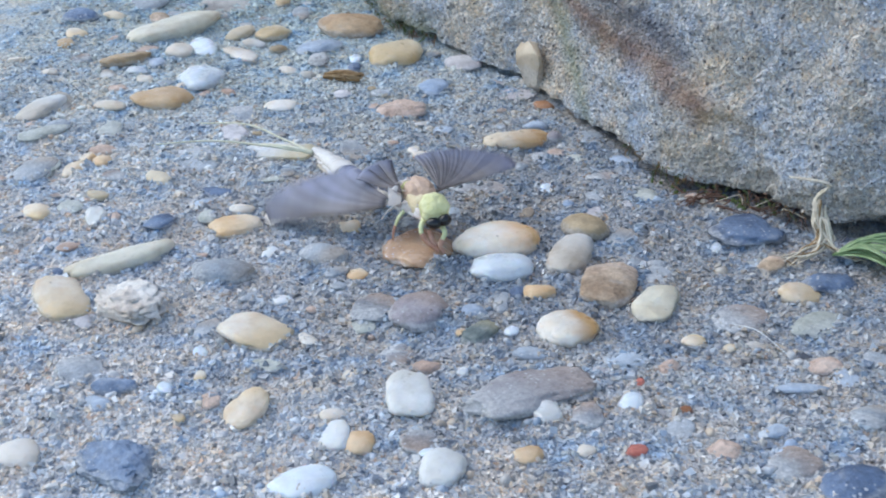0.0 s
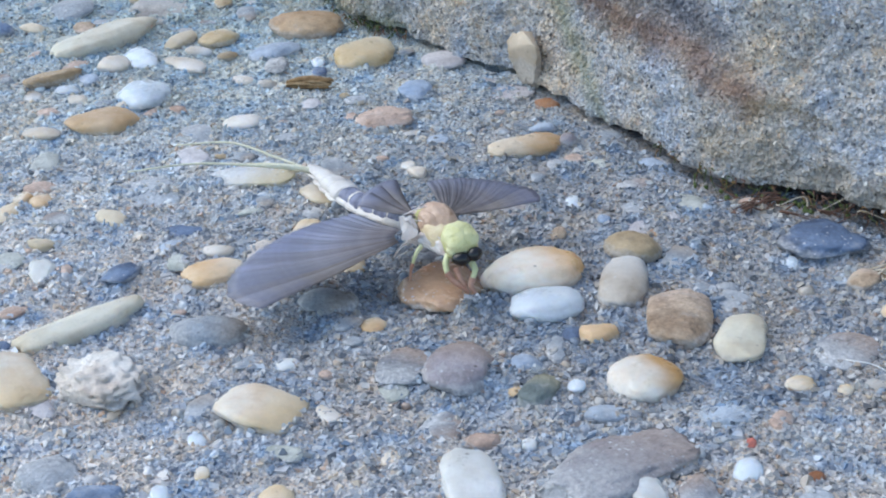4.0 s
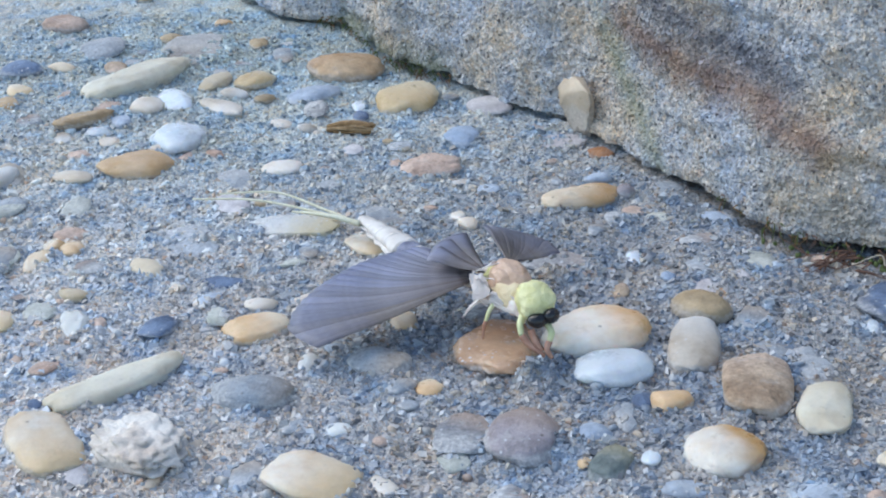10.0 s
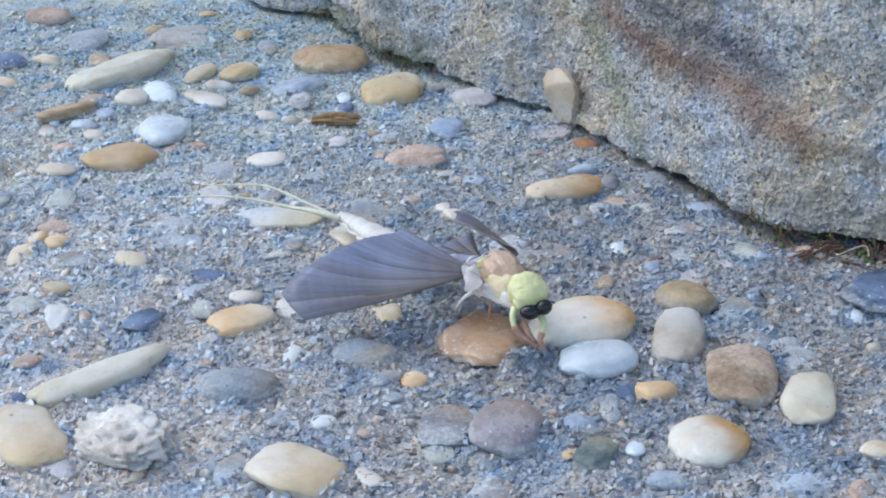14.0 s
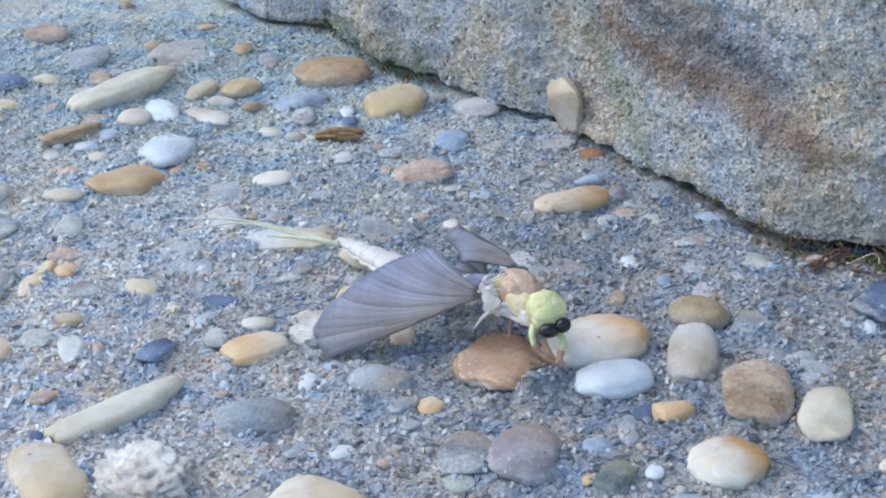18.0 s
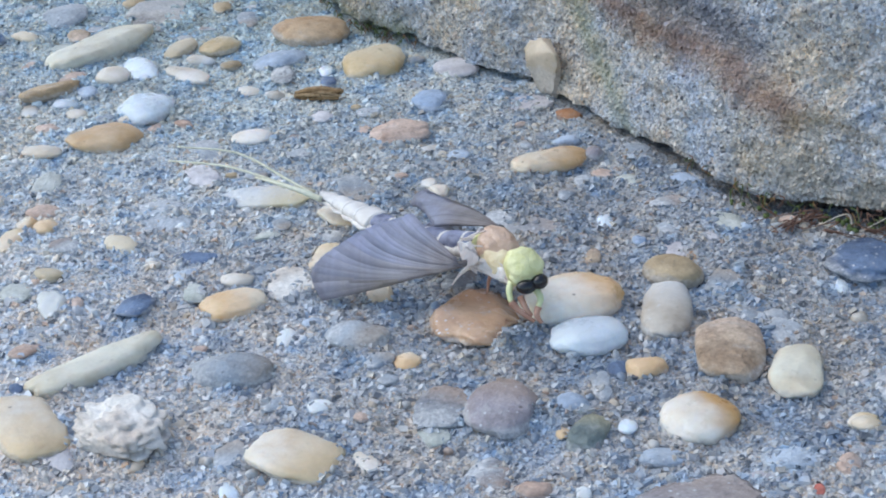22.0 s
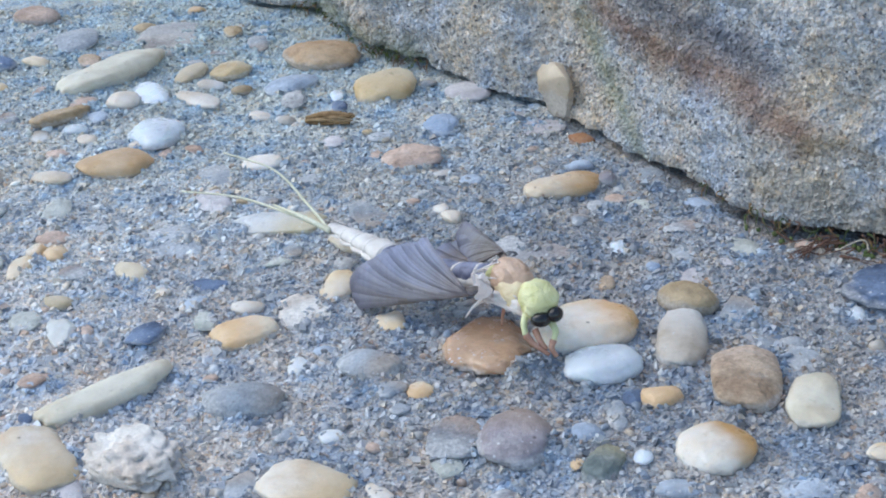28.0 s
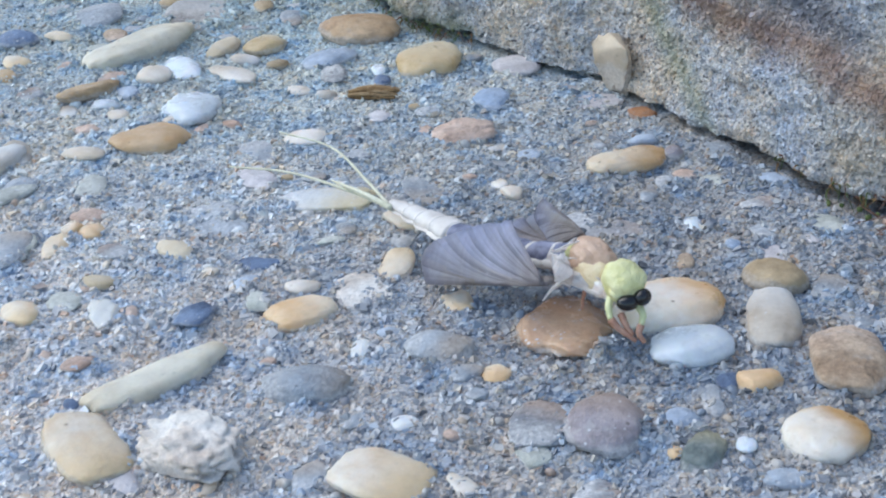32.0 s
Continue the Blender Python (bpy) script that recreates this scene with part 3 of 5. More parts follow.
def relief(x, y):
    """Height of the worn mortar (mm)."""
    p = Vector((x, y, 0))
    # the mortar drops into the crevice along the block
    dip = 0.0
    if 22 < x < 90 and y > -90:
        dip = 0.22 * min(2.2, max(0.0, y - float(np.interp(x, EDGE_X, EDGE_Y)) + 1.6)) * min(1.0, (x - 22) / 8)
    i, j = int((x - FIELD_X) / CELL), int((y - FIELD_Y) / CELL)
    lip = collars[j, i] if 0 <= i < collars.shape[1] and 0 <= j < collars.shape[0] else 0.0
    clump = 0.36 * noise.noise(p * 0.7) + 0.20 * noise.noise(p * 1.5)
    return swell(x, y) - dip + lip + clump * (1 - 0.5 * min(1.0, lip))


def fill_ground():
    xs, ys = spread(500, 0.085, 25.0, -0.008), spread(560, 0.095, 25.0, 0.02)
    verts = []
    for y in ys:
        for x in xs:
            z = relief(x * 1000, y * 1000) if abs(x) < 0.3 and abs(y) < 0.3 else 0.0
            verts.append((x, y, z * MM))
    nx = len(xs)
    faces = [(j * nx + i, j * nx + i + 1, j * nx + nx + i + 1, j * nx + nx + i) for j in range(len(ys) - 1) for i in range(nx - 1)]
    ground.data.from_pydata(verts, [], faces)
    ground.data.polygons.foreach_set("use_smooth", [True] * len(faces))
    ground.data.update()


# its mesh is filled in once the stones are set
ground = tagged(mesh_object("ground", [], [], CONCRETE), "grey exposed-aggregate concrete ground with sandy worn mortar", "ground", kind="structure")


# ---- the sandstone block along the concrete ----


def build_block():
    dist = np.r_[0, np.cumsum(np.hypot(np.diff(EDGE_X), np.diff(EDGE_Y)))]
    mid0, mid1 = dist[2] - 8, dist[25] + 8
    us = np.r_[np.linspace(0, mid0, 60, endpoint=False), np.linspace(mid0, mid1, 450, endpoint=False), np.linspace(mid1, dist[-1], 60)]
    inward = np.array((0.86, 0.51))
    # profile: how far the face stands back from the edge, and its height
    vs = np.r_[np.linspace(0, 0.06, 10, endpoint=False), np.linspace(0.06, 0.72, 120, endpoint=False), np.linspace(0.72, 1, 24)]
    back = np.interp(vs, [0, 0.02, 0.045, 0.06, 0.10, 0.3, 0.6, 0.72, 0.78, 0.82, 0.86, 1.0], [9, 7.0, 5.5, 0.9, 0.55, 1.7, 4.9, 8.0, 18, 28, 44, 200])
    high = np.interp(vs, [0, 0.02, 0.045, 0.06, 0.10, 0.3, 0.6, 0.72, 0.78, 0.82, 0.86, 1.0], [-3, 0.0, 0.45, 0.7, 1.5, 8, 19, 30, 52, 76, 86, 92])
    verts = []
    for u in us:
        ex, ey = np.interp(u, dist, EDGE_X), np.interp(u, dist, EDGE_Y)
        deep = float(np.interp(u, [dist[5], dist[7], dist[9], dist[12], dist[16], dist[19], dist[24]], [0.6, 1.1, 0.9, 0.35, 0.5, 1.0, 1.2]))
        gap = 0.05 + 1.3 * deep * max(0.0, noise.noise(Vector((u * 0.14, 7.3, 0)))) + 1.0 * math.exp(-((u - dist[22]) / 9) ** 2) + 1.2 * math.exp(-((u - dist[24] - 2.5) / 3.5) ** 2) + 0.9 * math.exp(-((u - dist[8]) / 6) ** 2) + 1.6 * max(0.0, noise.noise(Vector((u * 0.33, 1.7, 0)))) * math.exp(-((u - dist[10]) / 14) ** 2)
        for b, h in zip(back, high):
            p = Vector((u * 1.0, h * 1.2, b * 0.5))
            lump = 1.9 * noise.noise(p * 0.045) + 0.9 * noise.noise(p * 0.14) + 0.50 * noise.noise(p * 0.42) + 0.38 * noise.noise(p * 1.1) + 0.20 * noise.noise(p * 2.4)
            ledge = 0.8 * noise.noise(Vector((u * 0.03, h * 0.32, 2.0)))
            fade = min(1.0, max(0.0, h + 0.4) / 5)
            jag = 0.95 * noise.noise(Vector((u * 0.40, 0, 4.4))) + 0.35 * noise.noise(Vector((u * 1.3, h * 0.8, 1.4)))
            d = jag * max(0.0, 1 - h / 6) + (b if h > 1.4 else 0.6 + (b - 0.6) * deep) - (lump + ledge) * (0.4 + 0.6 * fade) + 0.35 * fade
            z = h + (gap if 0 < h < 20 else 0) * max(0.0, 1 - h / 20) + (0.5 * lump if h > 45 else 0)
            verts.append(((ex + inward[0] * d) * MM, (ey + inward[1] * d) * MM, z * MM))
    nv = len(vs)
    faces = [(i * nv + j, (i + 1) * nv + j, (i + 1) * nv + j + 1, i * nv + j + 1) for i in range(len(us) - 1) for j in range(nv - 1)]
    # close the back and both ends
    n0 = len(verts)
    for i in range(len(us)):
        x, y, z = verts[i * nv + nv - 1]
        verts.append((x, y, -3 * MM))
        if i:
            faces.append((n0 + i - 1, (i - 1) * nv + nv - 1, i * nv + nv - 1, n0 + i))
            faces.append(((i - 1) * nv, n0 + i - 1, n0 + i, i * nv))
    faces.append(tuple(range(nv)) + (n0,))
    faces.append(tuple((len(us) - 1) * nv + j for j in range(nv - 1, -1, -1)) + (n0 + len(us) - 1,))
    ob = mesh_object("stone_block", verts, faces, SANDSTONE)
    return tagged(ob, "rough grey-brown sandstone block with rusty stain on concrete", "stone")


block = build_block()


def block_grains(count, seed):
    """Quartz grains that stand out of the weathered face, sown over its lower, well-seen part."""
    gen = np.random.default_rng(seed)
    me = block.data
    polys = [p for p in me.polygons if 0.0008 < p.center.z < 0.032 and -0.03 < p.center.x < 0.062]
    area = np.array([p.area for p in polys])
    picks = gen.choice(len(polys), count, p=area / area.sum())
    v0 = np.array([(a, b, c) for a in (-1, 1) for b in (-1, 1) for c in (-1, 1)], float) * 0.7
    f0 = np.array(((0, 1, 3, 2), (4, 6, 7, 5), (0, 4, 5, 1), (2, 3, 7, 6), (0, 2, 6, 4), (1, 5, 7, 3)))
    verts, faces = [], []
    for k, i in enumerate(picks):
        p = polys[i]
        corners = [np.array(me.vertices[j].co) for j in p.vertices]
        w = gen.dirichlet(np.ones(len(corners)))
        at = sum(c * q for c, q in zip(corners, w))
        size = (0.18 + 0.40 * gen.random() ** 2.6) * 0.5 * MM
        turn = np.array(Euler(gen.uniform(0, 6.28, 3)).to_matrix())
        v = (v0 * (1 + gen.uniform(-0.45, 0.35, (8, 3)))) * gen.uniform(0.5, 1.25, 3) * size
        verts.append(v @ turn.T + at)
        faces.append(f0 + 8 * k)
    ob = mesh_object("stone_grain", np.concatenate(verts), np.concatenate(faces).tolist(), STONE_GRAIN, block, "", False)
    return tagged(ob, "pale quartz grains standing out of the stone", kind="stuff")


block_grains(32000, 8)


# ---- pebbles set into the concrete (mm: place, length, width, height, turn) ----
PEBBLE_LABEL = {"white": "smooth white pebble", "amberwhite": "cream pebble with amber stain", "butter": "pale yellow pebble",
                "amber": "orange-tan pebble", "navy": "dark blue-grey pebble", "slate": "slate-grey pebble", "chalk": "white lumpy quartz pebble",
                "russet": "reddish brown pebble", "buff": "tapered buff stone chip", "brown": "brown angular stone", "salmon": "pinkish brown pebble", "red": "small red chip",
                "rust": "rust-orange chip", "blue": "blue-grey pebble", "taupegrey": "large flat dark grey stone", "sage": "grey-green pebble",
                "celadon": "pale cream-green pebble", "peach": "peach-coloured pebble", "quartz": "milky quartz pebble with yellow end", "denim": "mottled blue stone",
                "moss": "dark green stone", "honey": "honey-yellow pebble", "mauve": "mauve-grey stone", "taupe": "grey-beige pebble", "ivory": "ivory pebble", "milk": "milky white pebble"}
pebble_count = 0
PEBBLES = []


def pebble(x, y, length, width, height, turn, tone, shape="round", parent=None, z=0.0, tilt=(0, 0)):
    global pebble_count
    pebble_count += 1
    seed = pebble_count * 1.37
    v, f = BALL5 if shape == "lumpy" and length > 7 else BALL4 if length > 5 else BALL3
    rng = random.Random(pebble_count)
    power = {"round": 2.15, "flat": 2.5, "long": 3.2, "rough": 2.4, "flush": 2.4, "chip": 3.8, "lumpy": 2.2, "wedge": 6.0, "square": 3.0}[shape]
    big, small = {"round": (0.17, 0.06), "flat": (0.17, 0.07), "long": (0.15, 0.06), "rough": (0.34, 0.16), "flush": (0.22, 0.07), "chip": (0.24, 0.08), "lumpy": (0.26, 0.22), "wedge": (0.3, 0.2), "square": (0.16, 0.06)}[shape]
    norm = (np.abs(v) ** power).sum(1) ** (1 / power)
    v = v / norm[:, None]
    at = Vector((seed, seed * 0.31, -seed * 0.7))
    out = np.array([1 + big * noise.noise(Vector(p) * 1.1 + at) + small * noise.noise(Vector(p) * 4.5 + at) for p in v])
    if shape == "lumpy":
        out = out + np.array([0.28 * (abs(noise.noise(Vector(p) * 2.7 + at)) - 0.2) + 0.16 * (abs(noise.noise(Vector(p) * 5.0 + at)) - 0.2) for p in v])
    v = v * out[:, None]
    # worn facets
    low, high = {"round": (0.95, 1.06), "flat": (0.92, 1.04), "long": (0.95, 1.05), "lumpy": (0.90, 1.0), "square": (0.92, 1.04)}.get(shape, (0.74, 0.94))
    for k in range(3 if shape in ("round", "flat", "long") else 6):
        side = 0.35 if shape in ("round", "flat", "long") else 1.0
        d = np.array((rng.gauss(0, side), rng.gauss(0, side), rng.gauss(0.3, 0.7) + 1.2 * (1 - side)))
        d /= np.linalg.norm(d)
        over = np.maximum(v @ d - rng.uniform(low, high), 0.0)
        v = v - 0.88 * over[:, None] * d
    if tone in ("slate", "grey", "dusty", "speckle", "taupegrey", "greyrough", "lilac", "sage"):
        height *= 0.68
    if shape in ("round", "long", "flat"):
        v[:, 1] *= 1 + rng.uniform(-0.12, 0.12) * v[:, 0]
    if shape not in ("flush", "wedge"):
        height *= 0.86
    v = v * np.array((length / 2, width / 2, height))
    if shape == "long":
        v[:, 1] += 0.05 * length * (v[:, 0] / (length / 2)) ** 2
    if shape == "wedge":
        rise = v[:, 2] / height
        v[:, :2] *= (0.78 + 0.26 * rise)[:, None]
        v[:, 1] *= 0.98 - 0.3 * v[:, 0] / (length / 2)
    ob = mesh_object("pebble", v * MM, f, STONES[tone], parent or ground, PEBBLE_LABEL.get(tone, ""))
    ob.matrix_basis = pose(x * MM, y * MM, (z + (swell(x, y) + (0.2 + 0.05 * height if shape == "flush" else 0.12 + 0.36 * height) if parent is None else 0.0)) * MM, tilt[0] + rng.uniform(-5, 5), tilt[1] + rng.uniform(-5, 5), turn)
    if parent is None:
        add_collar(x, y, length, width, height, turn, shape == "flush")
    if parent is None and length > 3:
        PEBBLES.append((x, y, length, width, turn))
    return ob


pebble(-63.6, 91.9, 7.1, 6.4, 1.6, -29, "salmon")
pebble(-54.9, 78.9, 8.9, 6.7, 1.7, -88, "grey")
pebble(-45.7, 84.2, 4.7, 3.4, 0.9, -51, "tan")
pebble(-58.6, 70.4, 4.6, 3.1, 0.8, -32, "cream")
pebble(-51.0, 70.5, 5.4, 3.1, 0.8, -69, "brown")
pebble(-51.4, 64.3, 5.0, 4.0, 1.0, -0, "sage")
pebble(-46.0, 62.1, 17.2, 6.6, 2.1, 51, "celadon", "long")
pebble(-40.1, 77.1, 15.2, 10.5, 0.8, -76, "greyrough", "flush")
pebble(-31.8, 79.9, 6.0, 2.9, 0.7, -78, "tan")
pebble(-27.3, 73.6, 6.9, 3.2, 0.8, -80, "slate")
pebble(-35.2, 61.8, 6.5, 3.6, 0.9, 72, "olive")
pebble(-29.7, 61.4, 7.0, 5.5, 1.4, 80, "honeycream")
pebble(-39.0, 53.2, 9.2, 4.1, 1.0, -67, "white")
pebble(-42.1, 50.4, 5.0, 4.3, 1.1, 78, "ivory")
pebble(-32.6, 50.5, 9.3, 3.7, 0.9, -48, "ivory")
pebble(-31.6, 55.9, 4.0, 2.7, 0.7, -21, "taupe")
pebble(-27.1, 53.0, 3.2, 2.7, 0.7, 62, "tan")
pebble(-17.3, 64.1, 10.2, 8.4, 2.1, 9, "amberbrown")
pebble(-20.7, 53.6, 8.2, 4.8, 1.2, 49, "paleblue")
pebble(-8.2, 50.5, 10.7, 7.7, 1.9, 69, "honeycream")
pebble(-35.6, 37.7, 9.7, 6.6, 1.6, -75, "white")
pebble(-38.5, 27.9, 8.7, 6.5, 1.6, 16, "amber")
pebble(-27.3, 24.7, 7.5, 6.0, 0.5, -73, "grey", "flush")
pebble(-21.6, 27.8, 4.8, 3.7, 0.9, 4, "ivory")
pebble(-4.8, 26.4, 7.2, 6.4, 1.2, -6, "salmon", "rough")
pebble(-1.1, 36.9, 6.8, 4.0, 0.9, 87, "blue")
pebble(-45.6, 25.8, 5.6, 3.0, 0.8, -31, "ivory")
pebble(-42.7, 16.4, 6.2, 3.4, 0.9, -85, "sage")
pebble(-25.8, 17.2, 7.6, 3.9, 0.9, -68, "lilac", "rough")
pebble(-48.9, 45.4, 8.2, 3.3, 1.1, 46, "ochre", "long")
pebble(-46.4, 41.8, 3.2, 2.8, 0.7, -12, "white")
pebble(-44.5, 46.0, 4.6, 2.8, 0.7, -66, "paleblue")
pebble(-44.4, 39.0, 3.3, 2.4, 0.6, -43, "ivory")
pebble(-50.7, 40.9, 4.6, 2.1, 0.5, -71, "taupe")
pebble(-13.9, 33.0, 3.6, 2.7, 0.7, -71, "lilac")
pebble(-8.1, 11.6, 7.6, 6.0, 0.5, -69, "slate", "flush")
pebble(-29.4, 7.2, 10.4, 6.9, 0.6, -65, "grey", "flush")
pebble(-41.7, 10.0, 4.1, 3.0, 0.7, -32, "salmon")
pebble(-40.4, 5.7, 3.2, 2.5, 0.6, -61, "amber")
pebble(-18.1, 10.1, 10.8, 5.0, 1.1, -24, "quartz", "rough")
pebble(-15.7, 3.4, 3.0, 2.0, 0.5, -76, "slate")
pebble(-10.1, 4.4, 5.3, 3.3, 0.8, -48, "butter")
pebble(-36.7, 35.2, 3.8, 2.5, 0.6, 26, "ivory")
pebble(-14.5, 49.4, 4.2, 1.9, 0.5, -84, "white")
pebble(-13.9, 45.1, 3.9, 2.1, 0.5, -82, "navy")
pebble(-19.9, 48.1, 6.5, 2.9, 0.7, -82, "speckle", "lumpy")
pebble(-23.8, 43.7, 3.4, 2.3, 0.6, -21, "ivory")
pebble(-1.0, 12.2, 2.4, 1.8, 0.4, -83, "ivory")
pebble(-19.7, 16.2, 2.8, 2.3, 0.6, -41, "slate")
pebble(12.2, 15.8, 9.4, 5.4, 1.6, 36, "peach")
pebble(16.9, 17.4, 2.8, 2.0, 0.9, 85, "mauve")
pebble(15.7, 11.0, 2.9, 2.6, 0.4, -13, "grey", "flush")
pebble(21.6, 18.2, 5.6, 4.0, 0.3, 78, "grey", "flush")
pebble(16.5, 1.2, 3.7, 1.7, 0.4, 82, "white", "chip")
pebble(2.2, 48.1, 7.2, 5.7, 1.4, -79, "lilac")
pebble(9.3, 0.1, 12.1, 5.5, 0.4, -29, "dusty", "flush")
pebble(-31.6, 0.6, 5.0, 2.8, 0.7, -43, "olive")
pebble(-10.7, -4.4, 6.6, 3.0, 0.7, 84, "butter")
pebble(-5.3, -12.9, 4.0, 2.8, 0.7, -81, "butter", "chip")
pebble(-37.5, -5.2, 3.5, 2.4, 0.6, -24, "olive")
pebble(-39.9, -8.4, 4.9, 3.0, 0.7, -64, "sage")
pebble(-35.6, -11.4, 5.5, 3.1, 0.6, -75, "milk", "rough")
pebble(-35.3, -16.5, 5.2, 4.1, 0.3, 40, "slate", "flush")
pebble(-27.7, -12.7, 4.7, 3.8, 0.7, 87, "navy", "rough")
pebble(-22.5, -10.7, 4.3, 2.3, 0.6, -82, "sage")
pebble(-18.6, -13.4, 6.6, 4.8, 1.3, 12, "honey")
pebble(-18.8, -8.7, 3.4, 2.6, 0.6, -21, "ivory")
pebble(-13.8, -9.6, 6.9, 5.3, 0.4, -67, "chalk", "flush")
pebble(-29.1, -23.8, 12.4, 3.9, 1.3, 41, "celadon", "long")
pebble(-17.2, -25.3, 7.0, 4.6, 2.0, 2, "slate")
pebble(-7.0, -20.9, 5.8, 4.3, 1.6, -32, "slate")
pebble(-13.2, -19.6, 3.2, 1.7, 0.4, 83, "milk")
pebble(-2.5, -25.3, 2.9, 2.3, 0.6, 83, "honey")
pebble(-32.6, -32.6, 9.9, 5.5, 1.0, -61, "butter", "flat")
pebble(-24.8, -33.7, 9.5, 6.4, 1.6, -62, "chalk", "lumpy")
pebble(-29.2, -36.9, 4.7, 2.5, 0.6, -69, "lilac")
pebble(-10.9, -38.1, 7.3, 6.1, 1.1, -27, "butter", "flat")
pebble(-15.8, -37.1, 4.0, 3.0, 0.6, 90, "slate", "rough")
pebble(-5.2, -39.5, 4.2, 1.6, 0.4, -56, "ivory")
pebble(-9.4, -31.3, 2.1, 1.8, 0.4, 25, "milk")
pebble(-6.0, -33.2, 1.4, 1.3, 0.3, -55, "salmon")
pebble(-23.3, -2.8, 4.8, 2.8, 0.5, -13, "navy", "rough")
pebble(-35.1, -26.5, 1.6, 1.1, 0.3, -54, "navy")
pebble(-33.4, -11.6, 2.0, 1.4, 0.4, -58, "salmon")
pebble(-43.3, 3.4, 6.1, 2.5, 0.6, 87, "butter")
pebble(11.6, -16.7, 9.9, 7.4, 1.8, 33, "amberwhite")
pebble(12.8, -22.7, 6.9, 5.4, 1.4, 29, "white")
pebble(3.6, -17.8, 10.7, 7.8, 1.5, 87, "russet", "rough")
pebble(5.4, -22.7, 4.7, 3.3, 0.8, 25, "speckle", "lumpy")
pebble(20.2, -17.6, 12.6, 4.6, 1.4, 79, "taupe")
pebble(21.4, -11.6, 5.4, 4.6, 1.7, -20, "tan")
pebble(24.2, -25.8, 10.0, 5.7, 1.3, 78, "brown", "square")
pebble(29.0, -29.1, 7.5, 4.2, 1.1, 75, "celadon", "square")
pebble(17.0, -28.2, 3.3, 2.8, 0.9, 15, "amber", "square")
pebble(14.8, -27.4, 2.5, 1.9, 0.5, 82, "navy")
pebble(13.2, -29.4, 2.9, 1.6, 0.4, 84, "grey")
pebble(20.1, -36.0, 6.3, 5.5, 1.4, 33, "amberwhite")
pebble(5.0, -33.1, 7.7, 6.0, 1.5, 78, "mauve")
pebble(0.6, -32.4, 6.4, 4.6, 0.8, 70, "dusty", "rough")
pebble(11.6, -36.6, 5.2, 2.9, 0.9, 70, "moss", "square")
pebble(14.6, -36.0, 2.1, 1.5, 0.4, 81, "white")
pebble(9.6, -36.4, 1.5, 1.1, 0.3, 86, "amber")
pebble(32.3, -36.8, 2.4, 1.7, 0.4, 22, "butter")
pebble(16.7, -40.2, 4.1, 2.1, 0.5, -3, "paleblue")
pebble(26.6, -18.7, 4.2, 3.9, 0.3, 46, "slate", "flush")
pebble(35.8, -15.3, 2.6, 1.3, 0.3, 74, "white", "chip")
pebble(14.7, -6.4, 2.7, 1.7, 0.4, 85, "brown")
pebble(23.9, -8.2, 2.2, 1.4, 0.4, 80, "russet")
pebble(-0.2, -35.9, 3.0, 2.6, 0.5, -75, "sage", "rough")
pebble(3.9, -40.9, 3.5, 3.3, 0.6, -29, "dusty", "rough")
pebble(14.9, 28.4, 3.8, 2.0, 0.9, -50, "rust", "chip")
pebble(39.5, -11.3, 7.6, 7.2, 1.4, -44, "navy", "rough")
pebble(43.7, -26.1, 4.5, 4.2, 1.1, -8, "butter")
pebble(37.4, -31.8, 7.2, 4.6, 1.2, 47, "dusty")
pebble(44.9, -32.3, 6.8, 3.9, 1.0, 46, "sage")
pebble(32.5, -37.2, 2.3, 2.0, 0.5, 19, "butter")
pebble(35.8, -37.9, 1.7, 1.3, 0.3, 68, "butter")
pebble(44.4, -41.0, 3.6, 2.8, 0.7, 18, "salmon")
pebble(41.8, -45.5, 4.9, 1.5, 0.4, -0, "paleblue")
pebble(17.4, -47.7, 13.3, 7.8, 1.5, 39, "taupegrey", "rough")
pebble(18.8, -52.1, 4.1, 2.6, 0.7, 88, "milk", "chip")
pebble(22.2, -51.5, 4.9, 3.2, 0.8, 83, "dusty", "lumpy")
pebble(26.2, -49.3, 2.8, 2.1, 0.5, 77, "white")
pebble(30.4, -52.9, 4.3, 2.8, 0.7, 76, "grey")
pebble(31.1, -49.8, 1.4, 1.2, 0.3, 17, "rust")
pebble(26.6, -57.0, 2.1, 1.8, 0.5, 21, "red")
pebble(22.3, -57.2, 1.7, 1.6, 0.4, 58, "ivory")
pebble(17.5, -58.5, 3.1, 2.6, 0.6, 50, "amber")
pebble(39.6, -57.9, 5.1, 3.9, 1.0, 57, "dusty")
pebble(39.8, -54.8, 1.7, 1.1, 0.3, 66, "blue")
pebble(27.1, -45.5, 1.3, 0.8, 0.2, 80, "red")
pebble(34.2, -56.6, 3.3, 2.7, 0.5, 59, "salmon", "rough")
pebble(41.5, -19.4, 4.0, 2.9, 0.7, 70, "brown")
pebble(6.2, -49.8, 8.3, 4.5, 0.8, -85, "milk", "flat")
pebble(0.4, -56.6, 5.3, 3.0, 0.7, -83, "milk")
pebble(2.6, -57.4, 3.7, 3.0, 0.8, -89, "amber")
pebble(-8.4, -53.0, 6.2, 3.7, 0.9, 80, "butter")
pebble(7.8, -56.6, 4.7, 3.4, 0.6, -84, "dusty", "rough")
pebble(-0.3, -53.5, 2.5, 2.0, 0.5, 24, "ivory")
pebble(9.5, -59.0, 3.0, 1.9, 0.5, -3, "white")
pebble(-11.9, -52.0, 2.8, 2.0, 0.5, -65, "salmon")
pebble(-16.7, -50.0, 2.3, 1.5, 0.4, -64, "white")
pebble(-14.1, -47.3, 2.1, 1.2, 0.3, -77, "butter")
